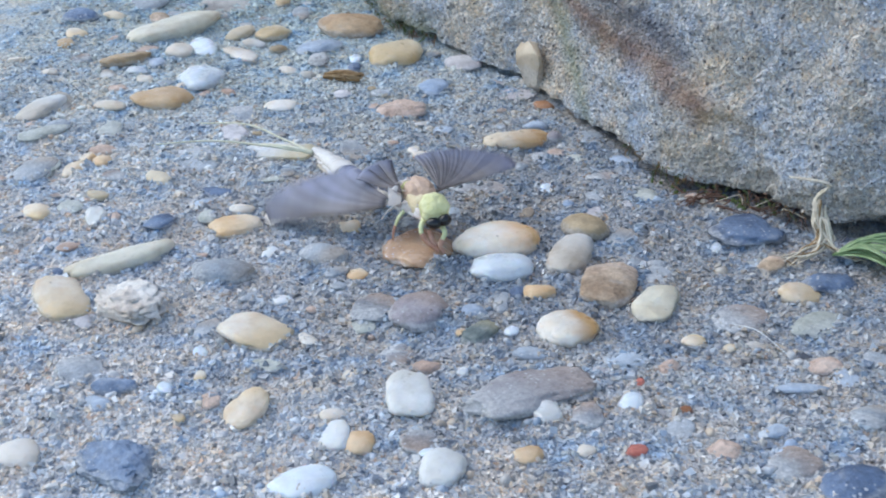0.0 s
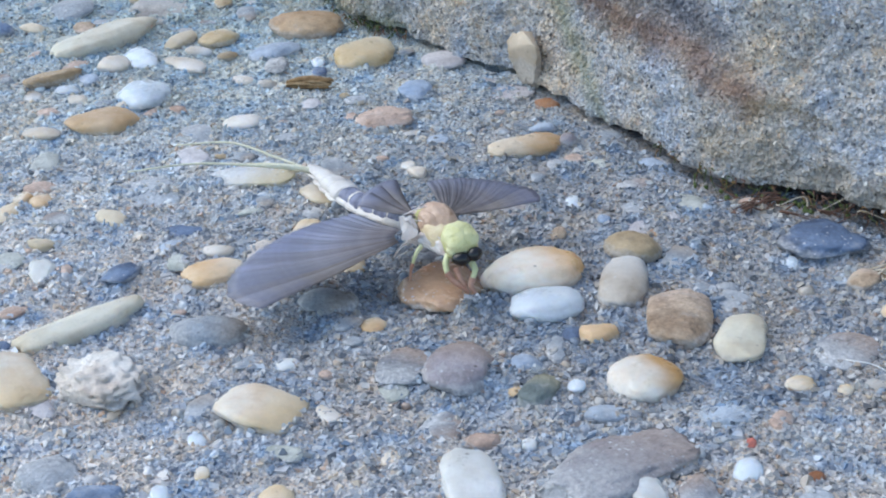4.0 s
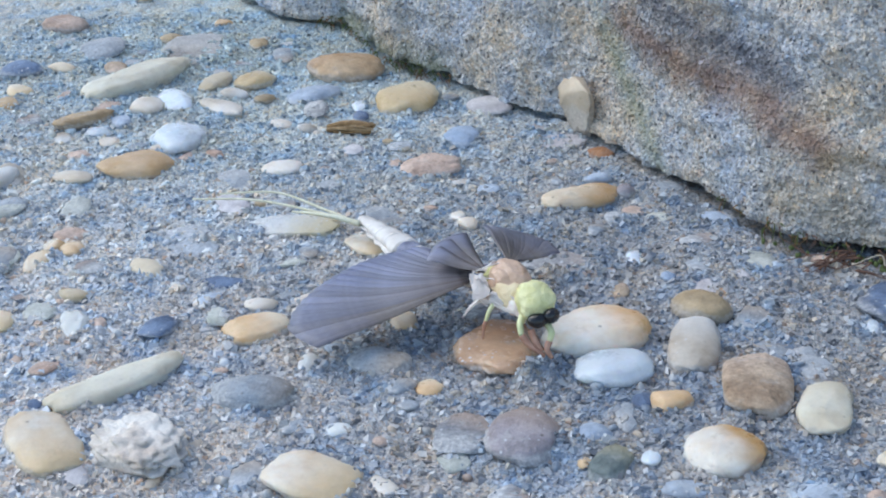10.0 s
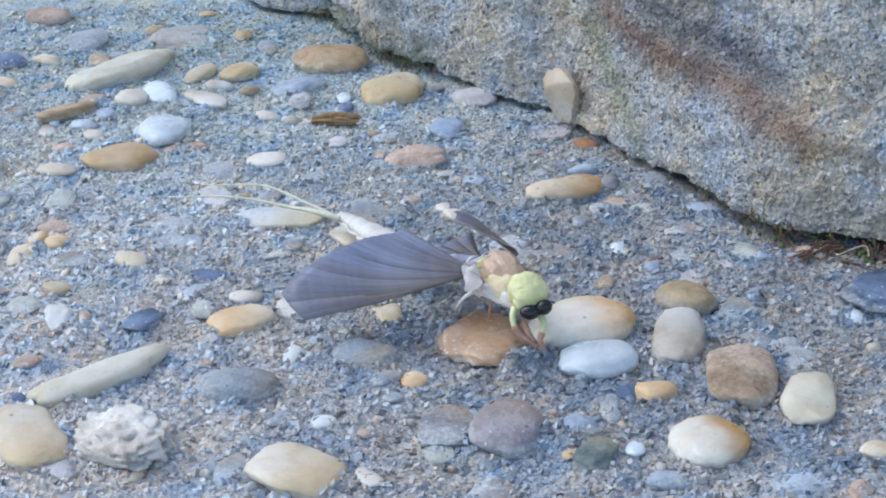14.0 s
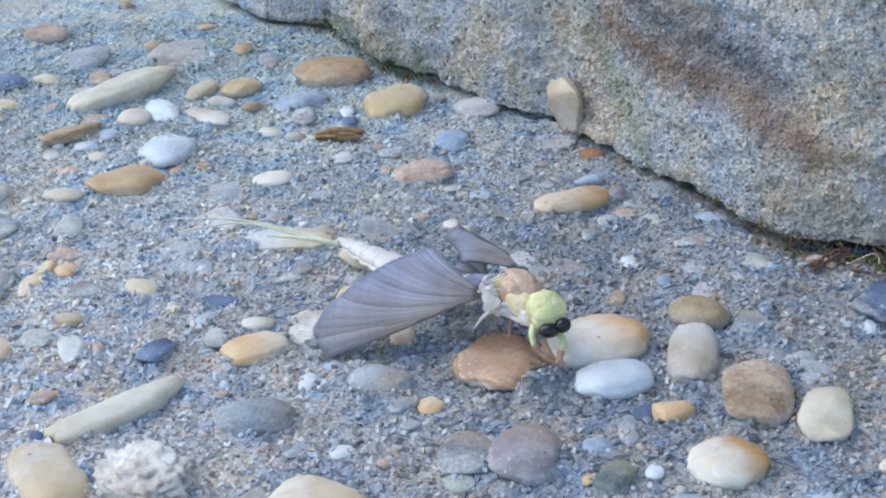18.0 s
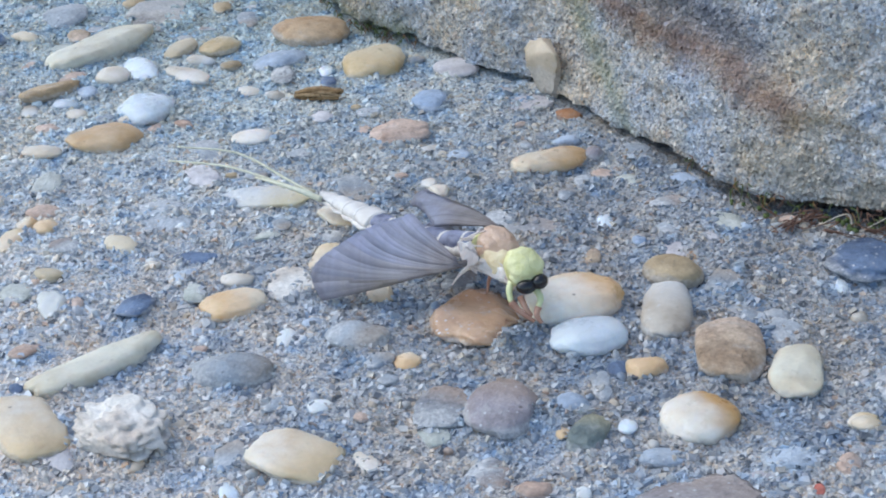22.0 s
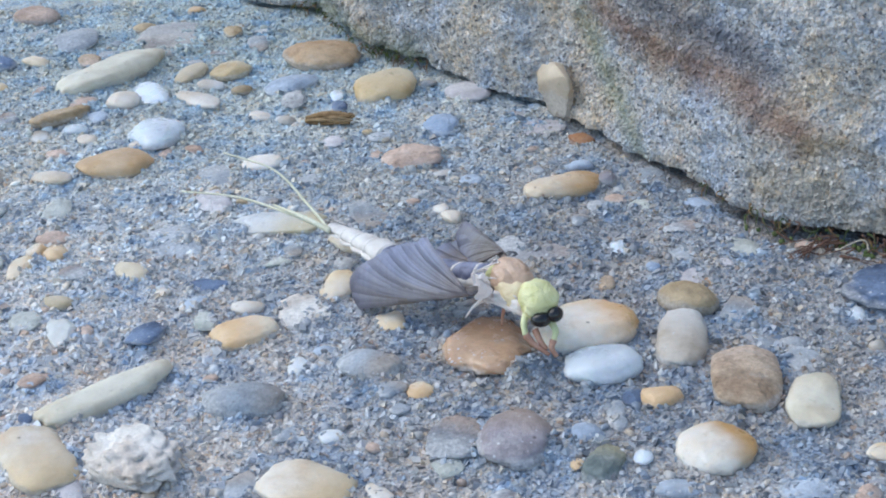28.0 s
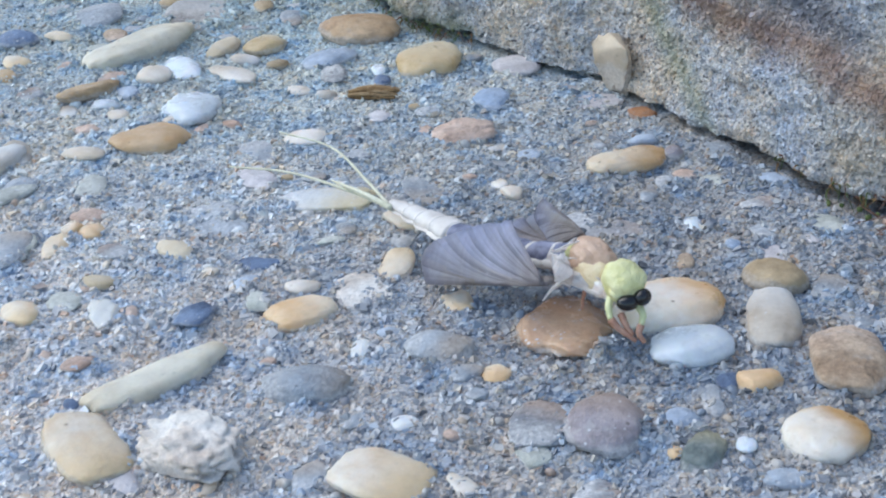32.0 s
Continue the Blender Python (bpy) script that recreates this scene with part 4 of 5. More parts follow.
pebble(-14.3, -54.5, 1.6, 1.2, 0.3, -54, "butter")
pebble(-15.5, -41.9, 2.9, 1.5, 0.4, -73, "white")
pebble(0.1, -46.2, 2.3, 1.7, 0.4, -76, "ivory")
pebble(4.1, -41.8, 3.3, 2.7, 0.7, -76, "dusty")
pebble(47.2, -23.7, 5.9, 4.5, 0.9, 16, "navy", "rough")
pebble(-17.6, -62.6, 7.6, 6.0, 1.3, -39, "denim", "lumpy")
pebble(-22.4, -53.4, 3.4, 2.6, 0.8, -20, "paleblue")
pebble(-21.6, -50.2, 4.6, 3.0, 0.8, 20, "denim", "rough")
pebble(-1.1, -64.3, 5.8, 3.8, 0.9, 26, "white")
pebble(10.2, -61.3, 5.2, 4.0, 1.0, -82, "milk")
pebble(44.3, -60.6, 5.9, 4.5, 1.1, 22, "navy")
pebble(40.0, -58.1, 5.1, 3.7, 0.9, 16, "dusty")
pebble(-25.8, -47.5, 6.5, 4.6, 0.9, -58, "grey", "rough")
pebble(47.1, -50.6, 4.4, 3.6, 0.9, 49, "slate")
pebble(-26.4, -61.6, 4.7, 3.6, 0.9, -44, "ivory")
pebble(-54.7, 23.7, 8.9, 4.8, 1.2, 69, "taupe")
pebble(-51.3, 14.9, 7.8, 3.7, 0.9, 53, "sage")
pebble(-48.1, 2.5, 8.8, 5.0, 1.2, 82, "slate")
pebble(-64.0, 69.0, 5.9, 5.1, 1.3, -22, "navy")
pebble(-61.8, 59.7, 4.9, 3.3, 0.8, -50, "butter")
pebble(-61.7, 54.3, 4.9, 2.9, 0.7, -62, "ochre")
pebble(-53.4, 26.7, 7.5, 4.1, 1.0, -82, "taupe")
pebble(-50.7, 17.1, 5.6, 3.5, 0.9, 63, "grey")
pebble(-47.5, 4.8, 8.9, 3.7, 0.7, -75, "sage", "rough")
pebble(-43.1, -10.7, 4.8, 3.1, 0.8, -61, "butter")


# crumbly heaps of mortar (mm: place, radius, height)
MOUNDS = ((5.9, -23.4, 2.3, 2.8), (2.6, -24.8, 2.2, 1.2), (-1.4, -28.4, 3.0, 0.8), (-24, 6, 4.5, 0.8), (-13, 24, 4, 0.7), (24, -6, 4, 0.7), (-20, -6, 4, 0.6), (30, -14, 5, 0.8), (-2, -46, 4, 0.7), (-24, -54, 5, 0.9), (36, -46, 4, 0.7), (2, 20, 5, 0.6), (-44, 30, 5, 0.8))


pebble(10.5, 34.4, 7.5, 5.5, 0.4, 60, "lilac", "flush")
pebble(25.7, 9.4, 4.2, 2.4, 0.5, -50, "paleblue", "flush")
pebble(22.8, -6.4, 6.5, 4.0, 0.5, 60, "lilac", "flush")
pebble(29.3, -19.9, 2.5, 2.4, 0.7, -23, "grey", "rough")
pebble(19.3, -3.7, 1.4, 1.9, 0.4, 5, "blue")
pebble(10.6, -33.2, 3.1, 2.6, 0.9, 15, "paleblue", "flush")
pebble(10.5, -44.5, 1.2, 1.6, 0.3, -2, "milk", "square")
pebble(-24.4, -41.1, 0.7, 1.0, 0.2, -25, "ivory", "chip")
pebble(-20.7, -21.2, 1.5, 1.7, 0.4, -19, "salmon", "flush")
pebble(-27.6, -4.0, 1.6, 1.2, 0.4, -22, "ivory", "square")
pebble(-28.1, -2.4, 1.1, 1.1, 0.3, -7, "milk")
pebble(-42.3, 6.6, 2.8, 2.7, 0.8, -5, "peach", "rough")
pebble(-22.5, 16.7, 1.5, 1.2, 0.4, 15, "tan", "chip")
pebble(13.2, -31.1, 1.6, 2.5, 0.5, 0, "grey")
pebble(-9.9, 35.6, 1.4, 1.3, 0.4, 5, "tan")
pebble(-3.9, 14.2, 1.6, 1.4, 0.4, 15, "salmon", "rough")


# smaller stones between them
rng = random.Random(11)
small_tones = ["grey", "slate", "ivory", "taupe", "sage", "white", "tan", "lilac", "paleblue", "salmon", "navy", "amber"]
TAKEN = [(o.location.x * 1000, o.location.y * 1000, max(o.dimensions) * 500) for o in ground.children]


def free_spot(x, y, r):
    if any((x - a) ** 2 + (y - b) ** 2 < (r + c * 0.8) ** 2 for a, b, c in TAKEN):
        return False
    edge = np.interp(x, EDGE_X, EDGE_Y)
    return y < edge - r - 1.5


made = 0
while made < 34:
    x, y = rng.uniform(-85, 58), rng.uniform(-66, 125)
    size = rng.choice([1.3, 1.5, 1.8, 2.2]) * (1.25 if y > 70 or x < -62 else 1.0)
    if not free_spot(x, y, size / 2):
        continue
    made += 1
    TAKEN.append((x, y, size / 2))
    pebble(x, y, size * rng.uniform(1.0, 1.5), size * 0.85, size * 0.32, rng.uniform(0, 180), rng.choice(small_tones), rng.choice(["round", "rough", "chip"]))

# half-sunk dull stones
made = 0
while made < 84:
    x, y = rng.uniform(-66, 50), rng.uniform(-60, 85)
    size = rng.uniform(1.8, 4.2)
    if not free_spot(x, y, size / 2):
        continue
    made += 1
    TAKEN.append((x, y, size / 2))
    pebble(x, y, size * rng.uniform(1.0, 1.4), size * 0.9, size * 0.16, rng.uniform(0, 180), rng.choice(["grey", "slate", "dusty", "paleblue", "speckle", "taupe", "sage", "grey", "salmon"]), "flush")

# stones beyond the well-seen stretch
made = 0
while made < 60:
    x, y = rng.uniform(-150, 90), rng.uniform(-140, 230)
    if -78 < x < 58 and -64 < y < 100:
        continue
    size = rng.uniform(4, 9)
    if not free_spot(x, y, size / 2):
        continue
    made += 1
    TAKEN.append((x, y, size / 2))
    pebble(x, y, size * rng.uniform(1.0, 1.6), size * 0.8, size * 0.3, rng.uniform(0, 180), rng.choice(list(STONES)), "round")


# ---- sand and grit on the mortar ----
def scatter(name, count, low, high, area, seed, label, flat, rim=0.0, rounded=False, edge_gap=0.0):
    gen = np.random.default_rng(seed)
    v0 = np.array([(a, b, c) for a in (-1, 1) for b in (-1, 1) for c in (-1, 1)], float) * 0.72
    f0 = np.array(((0, 1, 3), (0, 3, 2), (4, 6, 7), (4, 7, 5), (0, 4, 5), (0, 5, 1), (2, 3, 7), (2, 7, 6), (0, 2, 6), (0, 6, 4), (1, 5, 7), (1, 7, 3)))
    if rounded:
        v0, f0 = BALL2[0] * 1.0, np.array(BALL2[1])
    x = gen.uniform(area[0], area[1], count * 2)
    y = gen.uniform(area[2], area[3], count * 2)
    y = area[2] + (area[3] - area[2]) * ((y - area[2]) / (area[3] - area[2])) ** 1.35
    keep = y < np.interp(x, EDGE_X, EDGE_Y) + edge_gap
    x, y = x[keep][:count], y[keep][:count]
    # some lie packed against the flanks of the pebbles
    rx, ry = [], []
    for px, py, length, width, turn in (PEBBLES if rim else ()):
        for k in range(int(rim * length)):
            a = gen.uniform(0, 2 * np.pi)
            u, v = (length / 2 - 0.15 + gen.normal(0, 0.3)) * math.cos(a), (width / 2 - 0.15 + gen.normal(0, 0.3)) * math.sin(a)
            c, q = math.cos(radians(turn)), math.sin(radians(turn))
            rx.append(px + c * u - q * v)
            ry.append(py + q * u + c * v)
    rims = len(rx)
    x, y = np.r_[x, rx], np.r_[y, ry]
    n = len(x)
    size = low + (high - low) * gen.random(n) ** 2.4
    rough = 0.55 if rounded else 1.0
    verts = v0[None] * (1 + rough * gen.uniform(-0.5, 0.4, (n, len(v0), 3)))
    verts = verts * (size[:, None] * gen.uniform(0.62, 1.2, (n, 3)) / 2 * np.array((1, 1, flat)))[:, None, :]
    a = np.stack([gen.uniform(0, 2 * np.pi, n), gen.normal(0, 0.7, n), gen.normal(0, 0.7, n)])
    for k, (i, j) in enumerate(((0, 1), (1, 2), (0, 2))):
        c, s = np.cos(a[k])[:, None], np.sin(a[k])[:, None]
        p, q = verts[..., i].copy(), verts[..., j].copy()
        verts[..., i], verts[..., j] = c * p - s * q, s * p + c * q
    lift = np.array([relief(px, py) for px, py in zip(x, y)])
    lift[n - rims:] += 0.10
    verts += np.stack([x, y, lift - 0.09 * size], 1)[:, None, :]
    faces = (f0[None] + (np.arange(n) * len(v0))[:, None, None]).reshape(-1, 3)
    me = bpy.data.meshes.new(name)
    flat = (verts * MM).reshape(-1, 3)
    me.vertices.add(len(flat))
    me.vertices.foreach_set("co", flat.ravel())
    me.loops.add(faces.size)
    me.loops.foreach_set("vertex_index", faces.ravel().astype(np.int32))
    me.polygons.add(len(faces))
    me.polygons.foreach_set("loop_start", np.arange(0, faces.size, 3, dtype=np.int32))
    me.polygons.foreach_set("use_smooth", np.full(len(faces), rounded))
    me.materials.append(GRAIN)
    me.update(calc_edges=True)
    return tagged(new(name, me), label, "sand", kind="stuff")


for mound in MOUNDS:
    add_mound(*mound)
fill_ground()
scatter("sand_grains", 112000, 0.22, 0.9, (-72, 58, -66, 100), 3, "loose grey and pale sand grains on worn mortar", 0.7, 13.0)
scatter("stone_chips", 4600, 0.6, 1.35, (-74, 56, -66, 100), 17, "small angular stone chips set in worn mortar", 0.6, 0.3)
scatter("grit", 2600, 0.6, 1.5, (-82, 58, -68, 120), 5, "coarse mixed grit set in worn mortar", 0.65, 0.5, True)


# ---- the mayfly, which works itself out of its old skin ----
BODY = (5.1, -16.0)


def near(x, y, z):
    """World mm to the mayfly's own space."""
    return (x - BODY[0], y - BODY[1], z)


def blade(name, length, start, end, spread_deg, material, parent, lift, side=-1, slant=0.05, bend=0.07, bow=0.0):
    """One pleat of a wing: a thin cambered sector along +x, from start to end of its length, bent towards the trailing side."""
    half = math.tan(radians(spread_deg / 2))
    rows, cols = 14, 4
    top, faces = [], []
    tip = end >= length * 0.98
    for i in range(rows + 1):
        s = i / rows
        for j in range(cols + 1):
            a = 2 * j / cols - 1
            x = start + (end - start) * s
            if tip:
                x -= (0.03 * length * a * a + slant * length * (1 + side * a) * 0.5) * s ** 3
            q = x / length
            y = (x + 0.4) * half * a + side * length * (bend * q * q + bow * (q * q - q))
            top.append((x, y, lift + 0.16 * (1 - a * a) * (0.3 + q) + 0.12 * math.sin(9 * q + 3 * lift) * q - 0.5 * q * q))
    n = len(top)
    verts = top + [(x, y, z - 0.05) for x, y, z in top]
    for i in range(rows):
        for j in range(cols):
            a = i * (cols + 1) + j
            q = (a, a + cols + 1, a + cols + 2, a + 1)
            faces.append(q)
            faces.append(tuple(n + k for k in reversed(q)))
    rim = [j for j in range(cols + 1)] + [i * (cols + 1) + cols for i in range(1, rows + 1)]
    rim += [rows * (cols + 1) + j for j in range(cols - 1, -1, -1)] + [i * (cols + 1) for i in range(rows - 1, 0, -1)]
    for a, b in zip(rim, rim[1:] + rim[:1]):
        faces.append((a, b, n + b, n + a))
    ob = mesh_object(name, np.array(verts) * MM, faces, material, parent)
    # across and along the pleat, for its veins
    uv = ob.data.uv_layers.new(name="pleat")
    grid = [((k % n) % (cols + 1) / cols, (k % n) // (cols + 1) / rows) for k in range(2 * n)]
    for loop in ob.data.loops:
        uv.data[loop.index].uv = grid[loop.vertex_index]
    return ob


PLEATS = 20


def build_wing(parent, margin, start, material, edge, side):
    """Narrow pleats from the leading edge to the trailing edge, overlapping like the ribs of a fan; margin: lengths along the outer rim."""
    out = []
    reach = [float(v) for v in np.interp(np.linspace(0, 1, PLEATS), np.linspace(0, 1, len(margin)), margin)]
    for k, length in enumerate(reach):
        s = k / (PLEATS - 1)
        slant = max(-0.03, 1.3 * (reach[max(k - 1, 0)] - reach[min(k + 1, PLEATS - 1)]) / length)
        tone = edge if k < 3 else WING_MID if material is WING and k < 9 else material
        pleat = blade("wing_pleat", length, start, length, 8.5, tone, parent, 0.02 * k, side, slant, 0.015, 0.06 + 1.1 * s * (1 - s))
        out.append((s, length, pleat))
    return out


def skin_sheet(corners, parent, seed, crumple=0.5, name="shed_skin"):
    """A crumpled, thin sheet of old skin between four corners (mm, in the mayfly's space)."""
    a, b, c, d = (np.array(p, float) for p in corners)
    n = 14
    top = []
    for i in range(n + 1):
        for j in range(n + 1):
            u, v = i / n, j / n
            p = (1 - u) * (1 - v) * a + u * (1 - v) * b + u * v * c + (1 - u) * v * d
            q = Vector(p) * 1.1 + Vector((seed, 0, seed))
            bow = 0.5 * math.sin(math.pi * u) * math.sin(math.pi * v)
            p = p + np.array((0, 0, bow)) + crumple * np.array((noise.noise(q), noise.noise(q + Vector((9, 0, 0))), noise.noise(q + Vector((0, 9, 0)))))
            p = p + 0.3 * crumple * np.array((0, 0, noise.noise(q * 3.1)))
            top.append(p)
    m = len(top)
    verts = [*top, *(p - np.array((0, 0, 0.06)) for p in top)]
    faces = []
    for i in range(n):
        for j in range(n):
            k = i * (n + 1) + j
            q = (k, k + n + 1, k + n + 2, k + 1)
            faces += [q, tuple(m + w for w in reversed(q))]
    return mesh_object(name, np.array(verts) * MM, faces, SKIN, parent, "crumpled lilac-white shed skin")


def build_mayfly():
    fly = tagged(empty("mayfly", BODY[0], BODY[1], 0.0), "pale green mayfly with smoky wings shedding its skin on pebbles", "insect")
    ball("thorax", near(5.0, -16.0, 5.4), (2.5, 1.8, 1.65), TAWNY, fly, "tawny brown humped thorax", (0, 14, -58), 0.14, 1.0, BALL4)
    ball("thorax_side", near(5.2, -17.6, 4.8), (2.2, 1.5, 1.35), PALE, fly, "pale yellow thorax side", (0, 14, -52), 0.25, 2.0)
    ball("thorax_band", near(3.8, -15.0, 5.75), (0.5, 1.3, 1.0), LIME, fly, "yellow-green thorax band", (0, 14, -58), 0.2, 3.0)
    ball("thorax_lobe", near(4.4, -16.7, 6.1), (1.35, 0.75, 0.7), TAWNY, fly, "", (0, 14, -50), 0.2, 12.0)
    ball("thorax_lobe", near(5.6, -15.8, 6.2), (1.35, 0.75, 0.75), TAWNY, fly, "", (0, 14, -62), 0.2, 13.0)
    ball("thorax_crest", near(4.2, -15.0, 6.35), (0.7, 0.9, 0.5), SKIN, fly, "lilac-white thorax crest", (0, 10, -58), 0.3, 14.0)
    ball("neck", near(5.7, -18.7, 4.45), (1.35, 1.15, 0.85), SKIN, fly, "pinkish white neck", (0, 18, -60), 0.2, 4.0)
    head = ball("head", near(7.0, -20.0, 5.5), (1.65, 1.6, 1.4), LIME, fly, "yellow-green head shield", (0, 26, -64), 0.12, 5.0, BALL4, 2.6)
    ball("head_lobe", near(6.4, -21.0, 5.0), (0.7, 0.66, 0.6), LIME, head, "", (0, 20, -64), 0.12, 9.0)
    ball("head_lobe", near(7.9, -20.6, 5.1), (0.65, 0.62, 0.6), LIME, head, "", (0, 20, -64), 0.12, 10.0)
    ball("head_crest", near(6.8, -19.1, 5.9), (0.9, 1.1, 0.6), LIME, head, "", (0, 20, -64), 0.2, 11.0)
    ball("eye", near(7.15, -21.65, 4.45), (0.90, 0.70, 0.66), EYE, fly, "black compound eye", (0, 0, 10), 0.03, 6.0)
    ball("eye", near(8.3, -21.35, 4.72), (0.78, 0.68, 0.68), EYE, fly, "black compound eye", (0, 0, 40), 0.03, 7.0)
    # empty skin that hangs round the thorax
    skin_sheet([near(1.6, -16.6, 6.4), near(2.9, -16.8, 6.4), near(3.2, -17.7, 5.2), near(1.8, -17.4, 4.9)], fly, 1.3, 0.5)
    skin_sheet([near(2.0, -17.2, 5.2), near(5.0, -18.6, 4.9), near(4.9, -19.2, 4.3), near(2.2, -17.9, 4.5)], fly, 4.1, 0.6)
    skin_sheet([near(4.8, -18.6, 4.9), near(7.3, -21.0, 4.5), near(6.9, -21.4, 3.9), near(4.8, -19.3, 4.3)], fly, 6.7, 0.5)
    skin_sheet([near(1.9, -15.6, 6.2), near(4.9, -15.0, 6.9), near(5.1, -14.6, 6.5), near(2.0, -15.2, 5.8)], fly, 8.2, 0.4)
    skin_sheet([near(3.2, -17.6, 5.4), near(6.0, -19.4, 4.9), near(6.4, -20.5, 4.1), near(3.4, -18.4, 4.4)], fly, 11.3, 0.55)
    # crumpled sleeve of old skin at the wing's root
    skin_sheet([near(1.4, -17.6, 6.7), near(2.6, -17.4, 6.9), near(3.1, -18.3, 5.5), near(1.9, -18.4, 5.1)], fly, 15.2, 0.5)
    tube("skin_fold", [near(2.2, -17.6, 5.2), near(2.6, -17.9, 4.9), near(4.0, -18.9, 4.6), near(6.6, -21.0, 4.1)], 0.07, 0.05, SKIN, fly, "whitish fold of shed skin", 6, 8)
    tube("skin_fold", [near(2.0, -16.8, 6.2), near(3.6, -16.9, 6.1), near(5.4, -17.6, 6.0), near(6.2, -18.4, 5.6)], 0.06, 0.06, SKIN, fly, "whitish fold of shed skin", 6, 8)
    tube("skin_fold", [near(1.7, -16.0, 6.3), near(3.2, -15.6, 6.8), near(4.9, -15.2, 7.0)], 0.06, 0.08, SKIN, fly, "whitish fold of shed skin", 6, 8)
    # legs
    for ctrl in ([(6.0, -20.2, 4.4), (5.7, -21.2, 3.9), (5.8, -21.9, 3.2)], [(7.9, -21.0, 4.0), (8.3, -21.8, 3.4), (8.1, -22.3, 2.8)]):
        tube("leg", [near(*p) for p in ctrl], 0.34, 0.24, LEG_GREEN, fly, "green upper leg", 8, 8)
    for ctrl in ([(5.8, -21.9, 3.2), (6.5, -22.2, 2.4), (7.7, -22.5, 1.5)], [(8.1, -22.3, 2.8), (7.9, -22.6, 2.2), (8.3, -22.8, 1.5)], [(6.6, -21.4, 3.4), (7.0, -22.0, 2.6), (7.5, -22.2, 1.9)]):
        tube("lower_leg", [near(*p) for p in ctrl], 0.32, 0.18, LEG_RED, fly, "reddish brown lower leg", 8, 8)
    drawn = [tube("leg", [near(3.6, -18.2, 4.4), near(3.0, -19.0, 3.9), near(2.6, -19.4, 3.0)], 0.24, 0.16, LEG_GREEN, fly, "green upper leg", 8, 8)]
    drawn.append(tube("lower_leg", [near(2.6, -19.4, 3.0), near(2.4, -19.6, 2.3), near(2.3, -19.6, 1.4)], 0.18, 0.1, LEG_RED, fly, "reddish brown lower leg", 8, 8))
    for k, (a, b, c) in enumerate((((1.8, -17.3, 5.3), (3.4, -18.2, 4.9), (5.2, -19.0, 4.6)), ((2.2, -17.7, 4.6), (4.2, -18.9, 4.3), (6.2, -20.7, 4.0)))):
        tube("skin_fold", [near(*a), near(*b), near(*c)], 0.09, 0.07, SKIN, fly, "whitish fold of shed skin", 6, 6, 0.04, 0.7)
    tube("skin_leg", [near(2.3, -17.9, 4.6), near(1.5, -18.0, 4.0), near(0.8, -17.9, 3.0)], 0.2, 0.07, SKIN, fly, "thin white empty leg skin", 6, 8)
    return fly, drawn


ABDOMEN_LONG = 24.6


def build_abdomen(fly):
    """Tapered ringed abdomen along +x; blue-grey where it leaves the thorax, cream towards its end."""
    ab = empty("abdomen")
    ab.parent = fly
    rings = 10
    for k in range(rings):
        s = np.linspace(k / rings, (k + 1) / rings + 0.008, 8)
        pts = np.stack([s * ABDOMEN_LONG, 0.9 * np.sin(s * 4.2), -0.5 * np.sin(math.pi * s ** 0.8)], 1)
        dusky = k < 6
        width = (1.35 - 0.05 * k) if dusky else (1.42 - 0.22 * (k - 6))
        r = width * (1 + 0.06 * np.sin(np.linspace(0, math.pi, 8))) * np.linspace(1.0, 0.95, 8)
        v, f = tube_data(pts, r, 16, 0.82 if dusky else 0.62)
        v = v + 0.14 * np.array([noise.noise_vector(Vector(p) * 1.3) for p in v])
        ring = mesh_object("abdomen_ring", v * MM, f, DUSK if dusky else CREAM, ab, "blue-grey patterned ring" if dusky else "cream ring")
        if not dusky:
            pts2 = pts + np.array((0, 0.8 * width, -0.3))
            v, f = tube_data(pts2, width * (0.30 + 0.22 * np.sin(np.linspace(0, math.pi, 8))), 10, 0.3)
            v = v + 0.2 * np.array([noise.noise_vector(Vector(p) * 1.1) for p in v])
            mesh_object("side_flange", v * MM, f, CREAM, ring, "thin whitish flange")
        else:
            pts2 = pts + np.array((0, 0.85 * width, -0.25))
            v, f = tube_data(pts2, np.full(8, 0.42 * width) * np.linspace(0.9, 1.1, 8), 10, 0.8)
            mesh_object("side_margin", v * MM, f, CREAM, ring, "white side margin")
        v, f = tube_data(pts[-2:], r[-2:] * 1.018, 16, 0.82 if dusky else 0.62)
        v = v + 0.14 * np.array([noise.noise_vector(Vector(p) * 1.3) for p in v])
        mesh_object("ring_seam", v * MM, f, CREAM, ring, "pale ring seam")
    return ab


TAILS = (((0, 0, 0), (5, -0.9, 0.3), (11, -1.3, 0.8), (17, 0.6, 0.2)), ((0, 0, 0), (6, -0.5, 0.3), (13, -0.4, 0.5), (20, 0.8, 0.0)), ((0, 0, 0), (3, 0.3, 0.5), (6, 0.1, 0.4), (8.5, -0.5, 0.0)))

NEAR_LONG, FAR_LONG = 18.2, 13.2
mayfly, drawn_leg = build_mayfly()
abdomen = build_abdomen(mayfly)
near_wing = build_wing(mayfly, (16.7, 17.4, 17.2, 16.3, 15.0, 13.7, 12.4, 11.2, 10.0, 8.9), 1.2, WING, WING_EDGE, -1)
far_wing = build_wing(mayfly, (12.9, 13.1, 12.5, 11.8, 11.1, 10.4, 9.8, 9.2, 8.7, 8.2), 0.8, WING_DARK, WING_EDGE, 1)
hind_wing = [blade("hind_wing", 6.8 - 0.5 * k, 0.0, 6.8 - 0.5 * k, 22, WING_DARK, mayfly, 0.05 * k) for k in range(3)]
tails = []
